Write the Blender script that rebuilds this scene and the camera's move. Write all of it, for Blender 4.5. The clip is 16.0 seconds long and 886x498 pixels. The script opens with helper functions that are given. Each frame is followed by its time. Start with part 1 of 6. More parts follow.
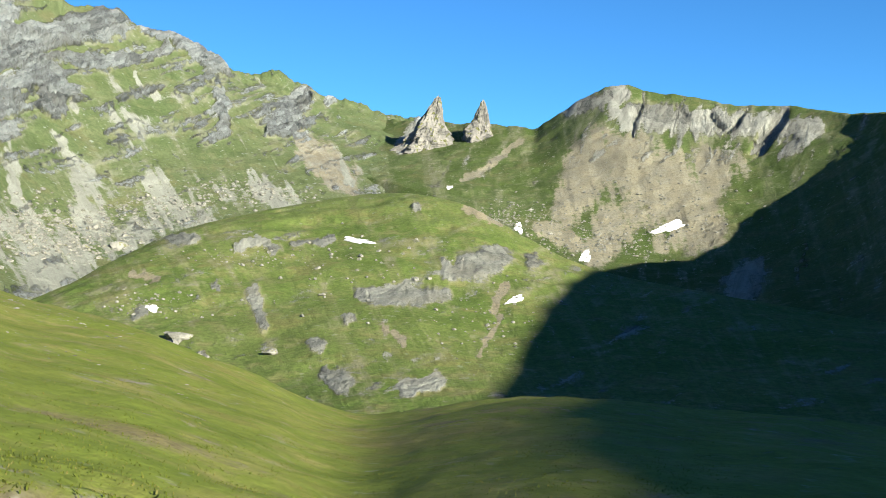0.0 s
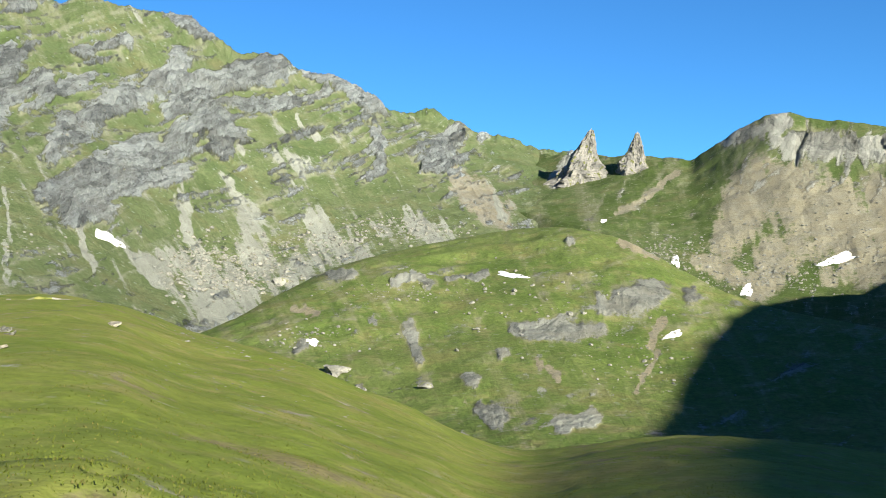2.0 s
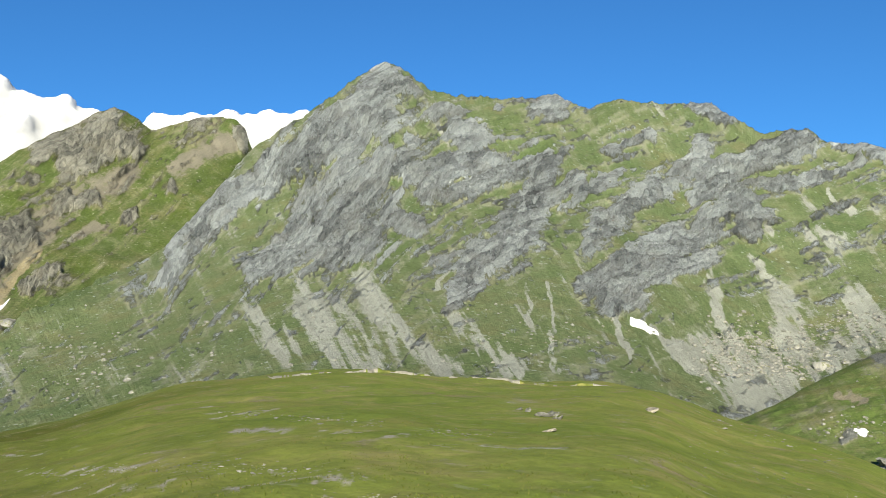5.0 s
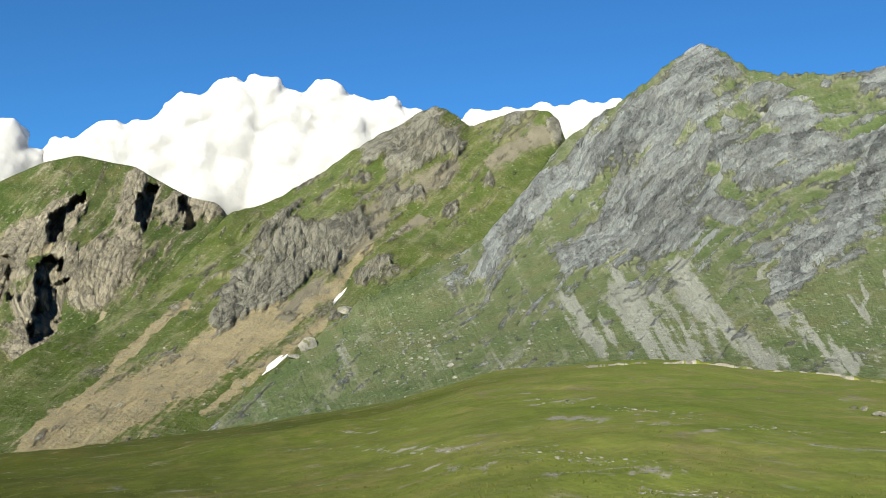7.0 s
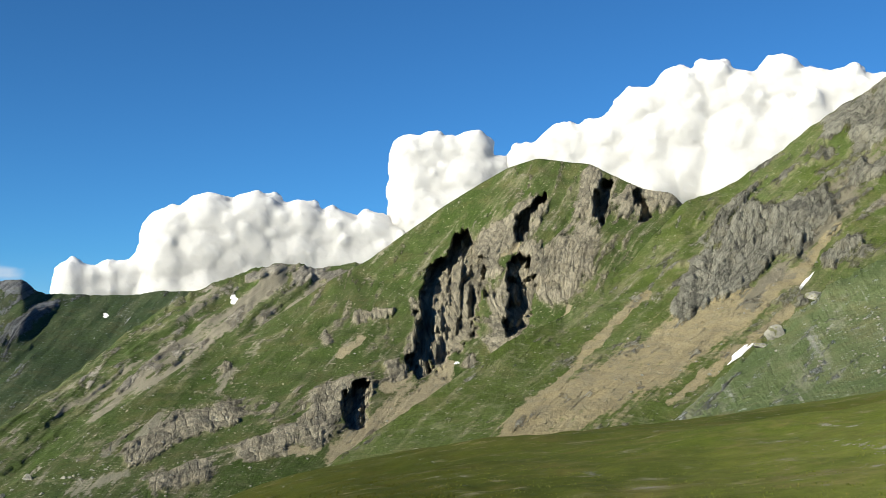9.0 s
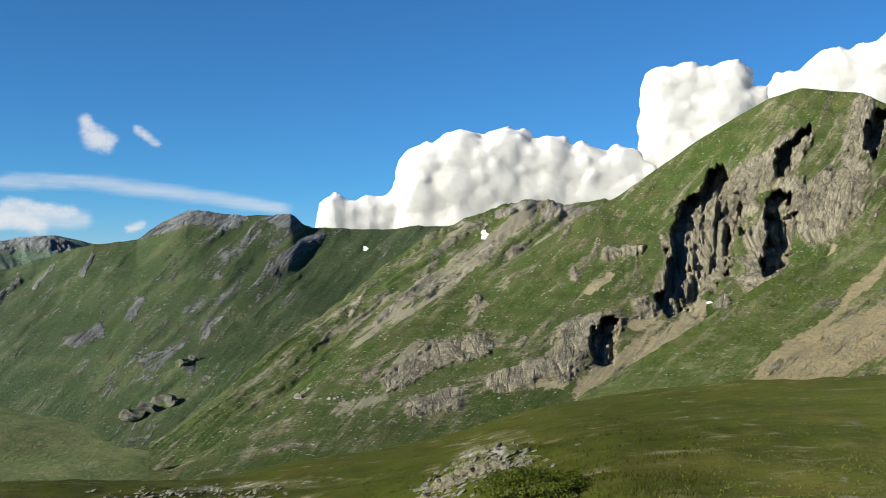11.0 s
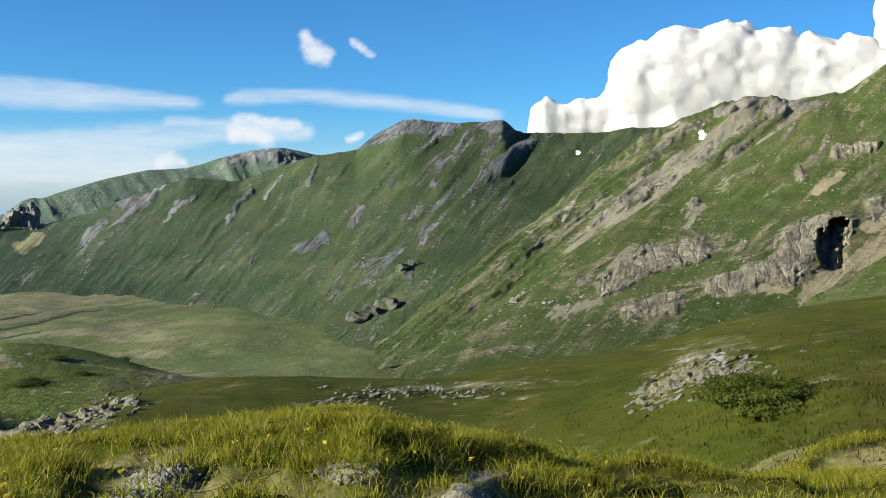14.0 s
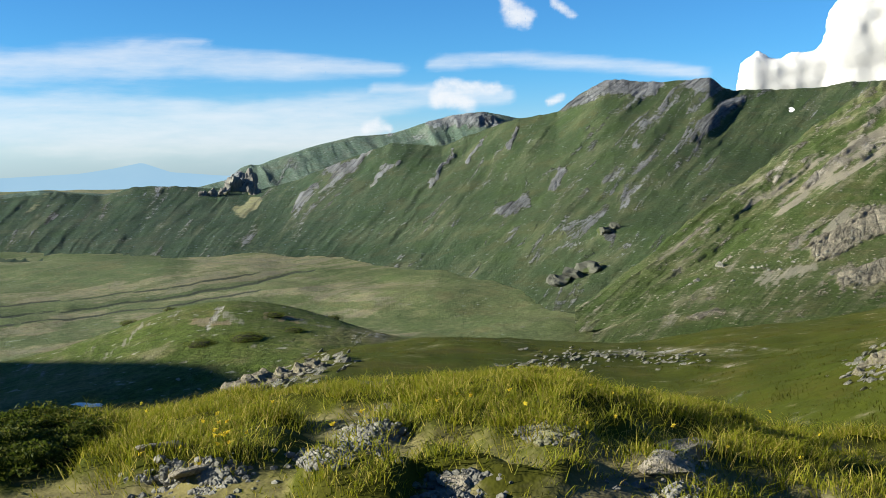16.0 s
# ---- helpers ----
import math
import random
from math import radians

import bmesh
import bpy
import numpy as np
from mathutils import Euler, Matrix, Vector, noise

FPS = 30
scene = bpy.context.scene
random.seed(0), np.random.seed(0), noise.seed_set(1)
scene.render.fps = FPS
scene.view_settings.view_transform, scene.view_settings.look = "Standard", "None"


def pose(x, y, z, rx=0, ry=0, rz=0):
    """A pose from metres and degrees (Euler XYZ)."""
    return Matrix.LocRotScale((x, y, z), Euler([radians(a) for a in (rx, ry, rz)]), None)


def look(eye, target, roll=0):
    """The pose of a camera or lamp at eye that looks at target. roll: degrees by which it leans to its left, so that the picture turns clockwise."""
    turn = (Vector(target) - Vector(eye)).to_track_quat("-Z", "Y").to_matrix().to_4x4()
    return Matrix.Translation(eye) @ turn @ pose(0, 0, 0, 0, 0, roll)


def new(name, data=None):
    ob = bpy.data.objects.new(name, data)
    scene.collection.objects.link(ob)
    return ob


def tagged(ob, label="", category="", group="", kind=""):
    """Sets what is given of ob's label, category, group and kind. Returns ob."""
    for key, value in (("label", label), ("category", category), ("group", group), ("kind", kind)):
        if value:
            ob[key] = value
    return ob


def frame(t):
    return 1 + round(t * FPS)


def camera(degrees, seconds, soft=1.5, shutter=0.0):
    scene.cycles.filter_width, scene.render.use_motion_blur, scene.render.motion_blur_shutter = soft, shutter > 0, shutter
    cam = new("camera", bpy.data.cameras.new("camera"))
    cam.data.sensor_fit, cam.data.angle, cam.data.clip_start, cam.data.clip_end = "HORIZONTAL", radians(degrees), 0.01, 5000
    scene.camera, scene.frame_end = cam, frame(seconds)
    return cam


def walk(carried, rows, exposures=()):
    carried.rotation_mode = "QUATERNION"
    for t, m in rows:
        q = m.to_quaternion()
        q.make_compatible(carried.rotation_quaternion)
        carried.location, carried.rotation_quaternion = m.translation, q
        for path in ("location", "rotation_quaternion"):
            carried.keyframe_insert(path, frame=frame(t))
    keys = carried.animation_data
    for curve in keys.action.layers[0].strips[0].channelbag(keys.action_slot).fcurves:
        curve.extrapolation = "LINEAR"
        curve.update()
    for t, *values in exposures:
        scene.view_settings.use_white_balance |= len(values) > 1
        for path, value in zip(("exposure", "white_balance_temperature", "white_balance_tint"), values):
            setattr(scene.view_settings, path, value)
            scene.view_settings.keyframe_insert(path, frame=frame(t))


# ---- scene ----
cam = camera(47.96, 16.0, soft=0.55)

PATH = [
    (0.0, pose(0, 0, 1.6, 0, 0, -0.00) @ pose(0, 0, 0, 89.86) @ pose(0, 0, 0, 0, 0, 0.17)),
    (0.5, pose(0, 0, 1.6, 0, 0, 2.01) @ pose(0, 0, 0, 90.50) @ pose(0, 0, 0, 0, 0, -0.27)),
    (1.0, pose(0, 0, 1.6, 0, 0, 4.32) @ pose(0, 0, 0, 90.95) @ pose(0, 0, 0, 0, 0, -0.17)),
    (1.5, pose(0, 0, 1.6, 0, 0, 6.61) @ pose(0, 0, 0, 91.43) @ pose(0, 0, 0, 0, 0, -0.21)),
    (2.0, pose(0, 0, 1.6, 0, 0, 8.82) @ pose(0, 0, 0, 91.84) @ pose(0, 0, 0, 0, 0, -0.08)),
    (2.5, pose(0, 0, 1.6, 0, 0, 10.77) @ pose(0, 0, 0, 92.37) @ pose(0, 0, 0, 0, 0, -0.20)),
    (3.0, pose(0, 0, 1.6, 0, 0, 12.40) @ pose(0, 0, 0, 92.85) @ pose(0, 0, 0, 0, 0, -0.33)),
    (3.5, pose(0, 0, 1.6, 0, 0, 15.74) @ pose(0, 0, 0, 94.05) @ pose(0, 0, 0, 0, 0, -0.13)),
    (4.0, pose(0, 0, 1.6, 0, 0, 21.22) @ pose(0, 0, 0, 95.46) @ pose(0, 0, 0, 0, 0, 0.74)),
    (4.5, pose(0, 0, 1.6, 0, 0, 28.29) @ pose(0, 0, 0, 95.84) @ pose(0, 0, 0, 0, 0, -0.36)),
    (4.7, pose(0, 0, 1.6, 0, 0, 32.71) @ pose(0, 0, 0, 96.34) @ pose(0, 0, 0, 0, 0, -0.59)),
    (6.8, pose(0, 0, 1.6, 0, 0, 55.25) @ pose(0, 0, 0, 96.48) @ pose(0, 0, 0, 0, 0, 0.45)),
    (7.0, pose(0, 0, 1.6, 0, 0, 56.71) @ pose(0, 0, 0, 96.36) @ pose(0, 0, 0, 0, 0, 0.68)),
    (7.5, pose(0, 0, 1.6, 0, 0, 65.26) @ pose(0, 0, 0, 96.49) @ pose(0, 0, 0, 0, 0, 0.10)),
    (8.0, pose(0, 0, 1.6, 0, 0, 72.45) @ pose(0, 0, 0, 96.39) @ pose(0, 0, 0, 0, 0, 0.04)),
    (8.5, pose(0, 0, 1.6, 0, 0, 78.49) @ pose(0, 0, 0, 96.19) @ pose(0, 0, 0, 0, 0, 0.74)),
    (9.0, pose(0, 0, 1.6, 0, 0, 82.69) @ pose(0, 0, 0, 95.62) @ pose(0, 0, 0, 0, 0, 0.03)),
    (9.5, pose(0, 0, 1.6, 0, 0, 86.40) @ pose(0, 0, 0, 94.70) @ pose(0, 0, 0, 0, 0, -0.43)),
    (10.0, pose(0, 0, 1.6, 0, 0, 90.55) @ pose(0, 0, 0, 93.73) @ pose(0, 0, 0, 0, 0, -0.64)),
    (10.2, pose(0, 0, 1.6, 0, 0, 92.21) @ pose(0, 0, 0, 93.29) @ pose(0, 0, 0, 0, 0, -0.15)),
    (12.3, pose(0, 0, 1.6, 0, 0, 102.43) @ pose(0, 0, 0, 89.84) @ pose(0, 0, 0, 0, 0, 0.55)),
    (12.5, pose(0, 0, 1.6, 0, 0, 103.53) @ pose(0, 0, 0, 89.49) @ pose(0, 0, 0, 0, 0, 0.17)),
    (13.0, pose(0, 0, 1.6, 0, 0, 105.77) @ pose(0, 0, 0, 88.49) @ pose(0, 0, 0, 0, 0, 0.56)),
    (13.5, pose(0, 0, 1.6, 0, 0, 107.26) @ pose(0, 0, 0, 87.61) @ pose(0, 0, 0, 0, 0, 0.52)),
    (14.0, pose(0, 0, 1.6, 0, 0, 109.04) @ pose(0, 0, 0, 86.16) @ pose(0, 0, 0, 0, 0, 0.19)),
    (14.5, pose(0, 0, 1.6, 0, 0, 111.60) @ pose(0, 0, 0, 85.39) @ pose(0, 0, 0, 0, 0, -0.38)),
    (15.0, pose(0, 0, 1.6, 0, 0, 114.05) @ pose(0, 0, 0, 84.70) @ pose(0, 0, 0, 0, 0, -0.49)),
    (15.5, pose(0, 0, 1.6, 0, 0, 117.02) @ pose(0, 0, 0, 84.22) @ pose(0, 0, 0, 0, 0, -0.72)),
    (16.0, pose(0, 0, 1.6, 0, 0, 120.59) @ pose(0, 0, 0, 84.09) @ pose(0, 0, 0, 0, 0, -0.74)),
]
EXPOSURES = [(0.0, 1.85), (3.0, 1.68), (4.7, 1.5), (6.8, 1.4), (10.0, 1.28), (12.5, 1.45), (16.0, 1.6)]
walk(cam, PATH, EXPOSURES)

# world, sun
SUN_AZ, SUN_EL = 218.0, 19.4   # azimuth counted to the left of the first view's heading
sun_dir = Vector((-math.sin(radians(SUN_AZ)) * math.cos(radians(SUN_EL)),
                  math.cos(radians(SUN_AZ)) * math.cos(radians(SUN_EL)), math.sin(radians(SUN_EL))))
world = bpy.data.worlds.new("sky_world")
scene.world = world
world.use_nodes = True
wn, wl = world.node_tree.nodes, world.node_tree.links
sky = wn.new("ShaderNodeTexSky")
sky.sky_type = "NISHITA"
sky.sun_disc = False
sky.sun_elevation = radians(SUN_EL)
sky.sun_rotation = radians(360 - SUN_AZ)
sky.altitude = 2200
sky.air_density, sky.dust_density, sky.ozone_density = 1.0, 0.1, 3.0
wn["Background"].inputs["Strength"].default_value = 0.05
deep = wn.new("ShaderNodeMix")   # clear mountain air: a bluer sky
deep.data_type, deep.blend_type = "RGBA", "MULTIPLY"
deep.inputs[0].default_value = 1.0
parts = wn.new("ShaderNodeSeparateColor")
wl.new(sky.outputs[0], parts.inputs[0])
warmth = wn.new("ShaderNodeMath")   # red against blue: low in the clear sky, high in the haze
warmth.operation = "DIVIDE"
wl.new(parts.outputs[0], warmth.inputs[0])
wl.new(parts.outputs[2], warmth.inputs[1])
hazy = wn.new("ShaderNodeMapRange")
hazy.inputs["From Min"].default_value, hazy.inputs["From Max"].default_value = 0.45, 1.1
wl.new(warmth.outputs[0], hazy.inputs["Value"])
tint = wn.new("ShaderNodeMix")
tint.data_type = "RGBA"
tint.inputs[6].default_value = (0.31, 0.73, 1.03, 1.0)
tint.inputs[7].default_value = (0.62, 0.80, 1.12, 1.0)
wl.new(hazy.outputs[0], tint.inputs[0])
wl.new(tint.outputs[2], deep.inputs[7])
wl.new(sky.outputs[0], deep.inputs[6])
wl.new(deep.outputs[2], wn["Background"].inputs["Color"])
sun = new("sun", bpy.data.lights.new("sun", "SUN"))
sun.data.energy, sun.data.angle, sun.data.color = 5.0, radians(0.5), (1.0, 0.935, 0.76)
sun.matrix_world = look(sun_dir * 300, (0, 0, 0))

# ---- noise on arrays ----
def lattice(ix, iy, iz, seed):
    h = (ix * 374761393 + iy * 668265263 + iz * 2147483647 + seed * 144269504) & 0xFFFFFFFF
    h = ((h ^ (h >> 13)) * 1274126177) & 0xFFFFFFFF
    h = ((h ^ (h >> 15)) * 2246822519) & 0xFFFFFFFF
    return ((h ^ (h >> 16)) & 0xFFFFFF) / float(0xFFFFFF) * 2 - 1


def vnoise(x, y, z, seed=0):
    x, y, z = np.broadcast_arrays(x, y, z)
    ix, iy, iz = (np.floor(a).astype(np.int64) for a in (x, y, z))
    fx, fy, fz = x - ix, y - iy, z - iz
    ux, uy, uz = (a * a * a * (a * (a * 6 - 15) + 10) for a in (fx, fy, fz))
    out = 0
    for dx in (0, 1):
        wx = ux if dx else 1 - ux
        for dy in (0, 1):
            wy = uy if dy else 1 - uy
            for dz in (0, 1):
                wz = uz if dz else 1 - uz
                out = out + wx * wy * wz * lattice(ix + dx, iy + dy, iz + dz, seed)
    return out


def fbm(x, y, z, octaves=4, seed=0, gain=0.5):
    total, amp, k = 0, 1.0, 1.0
    for o in range(octaves):
        total = total + amp * vnoise(x * k + 17.3 * o, y * k - 9.1 * o, z * k + 4.7 * o, seed + o)
        amp, k = amp * gain, k * 2.03
    return total


def ridged(x, y, z, octaves=4, seed=0):
    total, amp, k = 0, 1.0, 1.0
    for o in range(octaves):
        total = total + amp * (1 - 2.2 * np.abs(vnoise(x * k + 7.7 * o, y * k + 3.1 * o, z * k, seed + o)))
        amp, k = amp * 0.55, k * 2.1
    return total


def sstep(a, b, x):
    q = np.clip((x - a) / (b - a), 0, 1)
    return q * q * (3 - 2 * q)


# ---- materials ----
def make_mat(name):
    m = bpy.data.materials.new(name)
    m.use_nodes = True
    nt = m.node_tree
    bsdf = nt.nodes["Principled BSDF"]
    return m, nt, bsdf


class Net:
    """Short ways to add nodes."""

    def __init__(self, nt):
        self.nt = nt

    def add(self, kind, **ins):
        n = self.nt.nodes.new(kind)
        for k, v in ins.items():
            self.put(n.inputs[k.replace("_", " ")], v)
        return n

    def put(self, socket, v):
        if isinstance(v, bpy.types.NodeSocket):
            self.nt.links.new(v, socket)
        else:
            socket.default_value = v

    def noise(self, vec, scale, detail=4.0, rough=0.55):
        n = self.add("ShaderNodeTexNoise", Scale=scale, Detail=detail, Roughness=rough)
        self.nt.links.new(vec, n.inputs["Vector"])
        return n.outputs["Fac"]

    def blocks(self, vec, scale, warp):
        """Broken blocks: a random value for each block, and the closeness to its joints."""
        shift = self.add("ShaderNodeTexNoise", Scale=scale * 1.3, Detail=5.0, Roughness=0.6)
        self.nt.links.new(vec, shift.inputs["Vector"])
        moved = self.add("ShaderNodeVectorMath")
        moved.operation = "MULTIPLY_ADD"
        self.nt.links.new(shift.outputs["Color"], moved.inputs[0])
        moved.inputs[1].default_value = (warp / scale,) * 3
        self.nt.links.new(vec, moved.inputs[2])
        out = []
        for feature, socket in (("F1", "Color"), ("DISTANCE_TO_EDGE", "Distance")):
            v = self.add("ShaderNodeTexVoronoi", Scale=scale)
            v.feature = feature
            self.nt.links.new(moved.outputs[0], v.inputs["Vector"])
            out.append(v.outputs[socket])
        split = self.add("ShaderNodeSeparateColor")
        self.nt.links.new(out[0], split.inputs[0])
        return split.outputs[0], self.step(out[1], 0.10, 0.0)

    def wave(self, vec, period, distort, detail_scale=1.0):
        n = self.add("ShaderNodeTexWave", Scale=0.314 / period, Distortion=distort, Detail=4.0)
        n.inputs["Detail Scale"].default_value = detail_scale
        n.wave_type, n.bands_direction, n.wave_profile = "BANDS", "Y", "SAW"
        self.nt.links.new(vec, n.inputs["Vector"])
        return n.outputs["Fac"]

    def mapped(self, vec, scale, rot=(0, 0, 0)):
        n = self.add("ShaderNodeMapping")
        n.inputs["Scale"].default_value = scale
        n.inputs["Rotation"].default_value = tuple(radians(a) for a in rot)
        self.nt.links.new(vec, n.inputs["Vector"])
        return n.outputs[0]

    def mix(self, fac, a, b, kind="MIX"):
        n = self.nt.nodes.new("ShaderNodeMix")
        n.data_type, n.blend_type = "RGBA", kind
        self.put(n.inputs[0], fac)
        for s, v in ((n.inputs[6], a), (n.inputs[7], b)):
            self.put(s, v if isinstance(v, bpy.types.NodeSocket) else (*v, 1.0))
        return n.outputs[2]

    def math(self, op, a, b=0.0, c=0.0):
        n = self.nt.nodes.new("ShaderNodeMath")
        n.operation = op
        for s, v in zip(n.inputs, (a, b, c)):
            self.put(s, v)
        return n.outputs[0]

    def step(self, x, lo, hi):
        n = self.nt.nodes.new("ShaderNodeMapRange")
        n.interpolation_type = "SMOOTHSTEP"
        self.put(n.inputs["Value"], x)
        n.inputs["From Min"].default_value, n.inputs["From Max"].default_value = lo, hi
        return n.outputs[0]

    def bump(self, height, strength, dist):
        n = self.add("ShaderNodeBump", Strength=strength, Distance=dist)
        self.nt.links.new(height, n.inputs["Height"])
        return n.outputs[0]


def slope_mat(name, grass_a, grass_b, dry, rock_a, rock_b, scree, bare, unit, dark=1.0, relief_k=0.85, grain=1.0, along=0.22, toning_tint=(0.255, 0.26, 0.08)):
    """Alpine slope: turf, rock, scree and bare earth by the mesh's cover attribute. unit: metres of the middle grain."""
    m, nt, bsdf = make_mat(name)
    n = Net(nt)
    pos = n.add("ShaderNodeTexCoord").outputs["Object"]
    cover = n.add("ShaderNodeAttribute")
    cover.attribute_name = "cover"
    split = n.add("ShaderNodeSeparateColor")
    nt.links.new(cover.outputs["Color"], split.inputs[0])
    big = n.noise(pos, 0.12 / unit, 3)
    mid = n.noise(pos, 1.0 / unit, 5, 0.62)
    fine = n.noise(pos, 5.0 / unit, 4, 0.65)
    bed = n.add("ShaderNodeAttribute")
    bed.attribute_name = "bed"
    strat = n.noise(n.mapped(bed.outputs["Vector"], (along, 1.5 - 0.6 * along, 1.0)), 1.1 / unit, 9, 0.72)
    leaf = n.noise(n.mapped(bed.outputs["Vector"], (0.3, 2.0, 1.0)), 0.3 / unit, 4, 0.6)
    turf = n.mix(n.step(big, 0.35, 0.65), grass_a, grass_b)
    turf = n.mix(n.math("MULTIPLY", n.step(mid, 0.5, 0.72), 0.7), turf, dry)
    patch = n.noise(pos, 0.4 / unit, 5, 0.7)
    turf = n.mix(n.math("MULTIPLY", n.step(patch, 0.48, 0.62), 0.65), turf, n.mix(0.4, turf, (0.042, 0.07, 0.011)))
    turf = n.mix(n.math("MULTIPLY", n.step(patch, 0.5, 0.34), 0.45), turf, n.mix(0.5, dry, (0.119, 0.084, 0.035)))
    fall = n.add("ShaderNodeAttribute")
    fall.attribute_name = "fall"
    rill = n.noise(n.mapped(fall.outputs["Vector"], (0.13, 1.0, 1.0)), 0.9 / unit, 5, 0.65)
    rill2 = n.noise(n.mapped(fall.outputs["Vector"], (0.16, 1.0, 1.0)), 3.2 / unit, 4, 0.65)
    turf = n.mix(n.math("MULTIPLY", n.step(rill, 0.50, 0.66), 0.5 * grain), turf, n.mix(0.5, dry, n.mix(0.5, bare, dry)))
    turf = n.mix(n.math("MULTIPLY", n.step(rill2, 0.52, 0.66), 0.45 * grain), turf, n.mix(0.55, turf, (0.021, 0.035, 0.008)))
    turf = n.mix(n.math("MULTIPLY", n.step(fine, 0.40, 0.62), 0.9 * grain), turf, n.mix(0.5, turf, (0.014, 0.025, 0.006)))
    grit = n.noise(pos, 16.0 / unit, 3, 0.7)
    turf = n.mix(n.math("MULTIPLY", n.step(grit, 0.42, 0.66), 0.7 * grain), turf, n.mix(0.5, turf, (0.014, 0.021, 0.006)))
    bright = tuple(1.28 * c for c in rock_b)
    stone = n.mix(n.step(strat, 0.36, 0.50), rock_a, rock_b)
    pitted = n.noise(pos, 2.4 / unit, 9, 0.8)
    stone = n.mix(n.math("MULTIPLY", n.step(pitted, 0.54, 0.61), 0.4), stone, n.mix(0.7, stone, (0.03, 0.03, 0.032)))
    stone = n.mix(n.math("MULTIPLY", n.step(pitted, 0.50, 0.44), 0.6), stone, n.mix(0.6, rock_b, bright))
    stone = n.mix(n.math("MULTIPLY", n.step(leaf, 0.51, 0.58), 0.5 * dark), stone, n.mix(0.45, rock_a, (0.049, 0.052, 0.059)))
    stone = n.mix(n.step(fine, 0.54, 0.7), stone, n.mix(0.6, stone, (0.035, 0.035, 0.032)))
    slab, joint = n.blocks(n.mapped(bed.outputs["Vector"], (1.3 * along, 1.1, 0.0)), 0.9 / unit, 0.8)
    chip, seam = n.blocks(n.mapped(bed.outputs["Vector"], (1.8 * along, 1.2, 0.0)), 2.6 / unit, 0.75)
    stone = n.mix(n.math("MULTIPLY", n.step(slab, 0.55, 0.98), 0.55), stone, n.mix(0.62, stone, (0.03, 0.032, 0.036)))
    stone = n.mix(n.math("MULTIPLY", n.step(slab, 0.5, 0.1), 0.75), stone, bright)
    stone = n.mix(n.math("MULTIPLY", n.step(chip, 0.55, 0.95), 0.5), stone, n.mix(0.6, stone, (0.03, 0.032, 0.036)))
    stone = n.mix(n.math("MULTIPLY", n.step(chip, 0.35, 0.05), 0.5), stone, n.mix(0.7, rock_b, bright))
    stone = n.mix(n.math("MULTIPLY", n.math("MAXIMUM", joint, n.math("MULTIPLY", seam, 0.5)), 0.34 * dark), stone, (0.035, 0.036, 0.038))
    beds = n.mapped(bed.outputs["Vector"], (0.73 * along, 1.0, 1.0))
    ledge = n.wave(beds, unit * 1.15, 9.0, 0.9 / unit * 3)
    leaf2 = n.wave(beds, unit * 0.42, 7.0, 2.0 / unit * 3)
    leaf3 = n.wave(beds, unit * 0.15, 6.0, 5.0 / unit * 3)
    # cracks, and the shade lines under ledges, darkened into the stone colour
    crack_shade = n.math("ADD", n.math("MULTIPLY", n.step(leaf3, 0.55, 0.9), 0.45), n.math("ADD", n.math("MULTIPLY", n.step(ledge, 0.72, 0.98), 0.9), n.math("MULTIPLY", n.step(leaf2, 0.6, 0.95), 0.6)))
    stone = n.mix(n.math("MULTIPLY", crack_shade, 0.42 * dark), stone, n.mix(0.8, stone, (0.021, 0.021, 0.022)))
    lichen = n.step(n.noise(pos, 0.5 / unit, 4), 0.52, 0.66)
    stone = n.mix(n.math("MULTIPLY", lichen, 0.35), stone, n.mix(0.5, rock_b, bare))
    rubble = n.mix(fine, n.mix(0.2, scree, (0.035, 0.035, 0.028)), scree)
    rubble = n.mix(n.step(strat, 0.4, 0.62), n.mix(0.22, rubble, (0.063, 0.066, 0.042)), rubble)
    rubble = n.mix(n.step(grit, 0.42, 0.66), rubble, n.mix(0.3, rubble, (0.042, 0.042, 0.035)))
    rubble = n.mix(n.math("MULTIPLY", n.step(rill, 0.46, 0.6), 0.6), rubble, n.mix(0.35, rubble, (0.07, 0.066, 0.052)))
    rubble = n.mix(n.math("MULTIPLY", n.step(rill2, 0.5, 0.66), 0.5), rubble, n.mix(0.5, rubble, scree))
    earth = n.mix(n.step(mid, 0.35, 0.7), bare, n.mix(0.45, bare, rock_a))
    earth = n.mix(n.step(fine, 0.45, 0.7), earth, n.mix(0.4, earth, (0.07, 0.056, 0.035)))
    earth = n.mix(n.step(grit, 0.45, 0.66), earth, n.mix(0.4, earth, (0.056, 0.042, 0.028)))
    earth = n.mix(n.math("MULTIPLY", n.step(rill, 0.48, 0.62), 0.6), earth, n.mix(0.4, earth, (0.084, 0.07, 0.045)))
    specks = n.math("MULTIPLY", n.step(n.noise(pos, 3.2 / unit, 2, 0.5), 0.66, 0.72), 0.75 * grain)
    turf = n.mix(specks, turf, n.mix(0.3, rock_b, turf))
    # cover alpha tones the turf: darkened meadow, or painted haze on far slopes
    toning = n.math("SUBTRACT", 1.0, cover.outputs["Alpha"])
    turf = n.mix(toning, turf, n.mix(0.9, turf, toning_tint, "MULTIPLY"))
    ragged = n.noise(pos, 1.6 / unit, 9, 0.75)
    jag = n.math("ADD", n.math("MULTIPLY", n.math("SUBTRACT", strat, 0.5), 2.0), n.math("MULTIPLY", n.math("SUBTRACT", ragged, 0.5), 1.5))
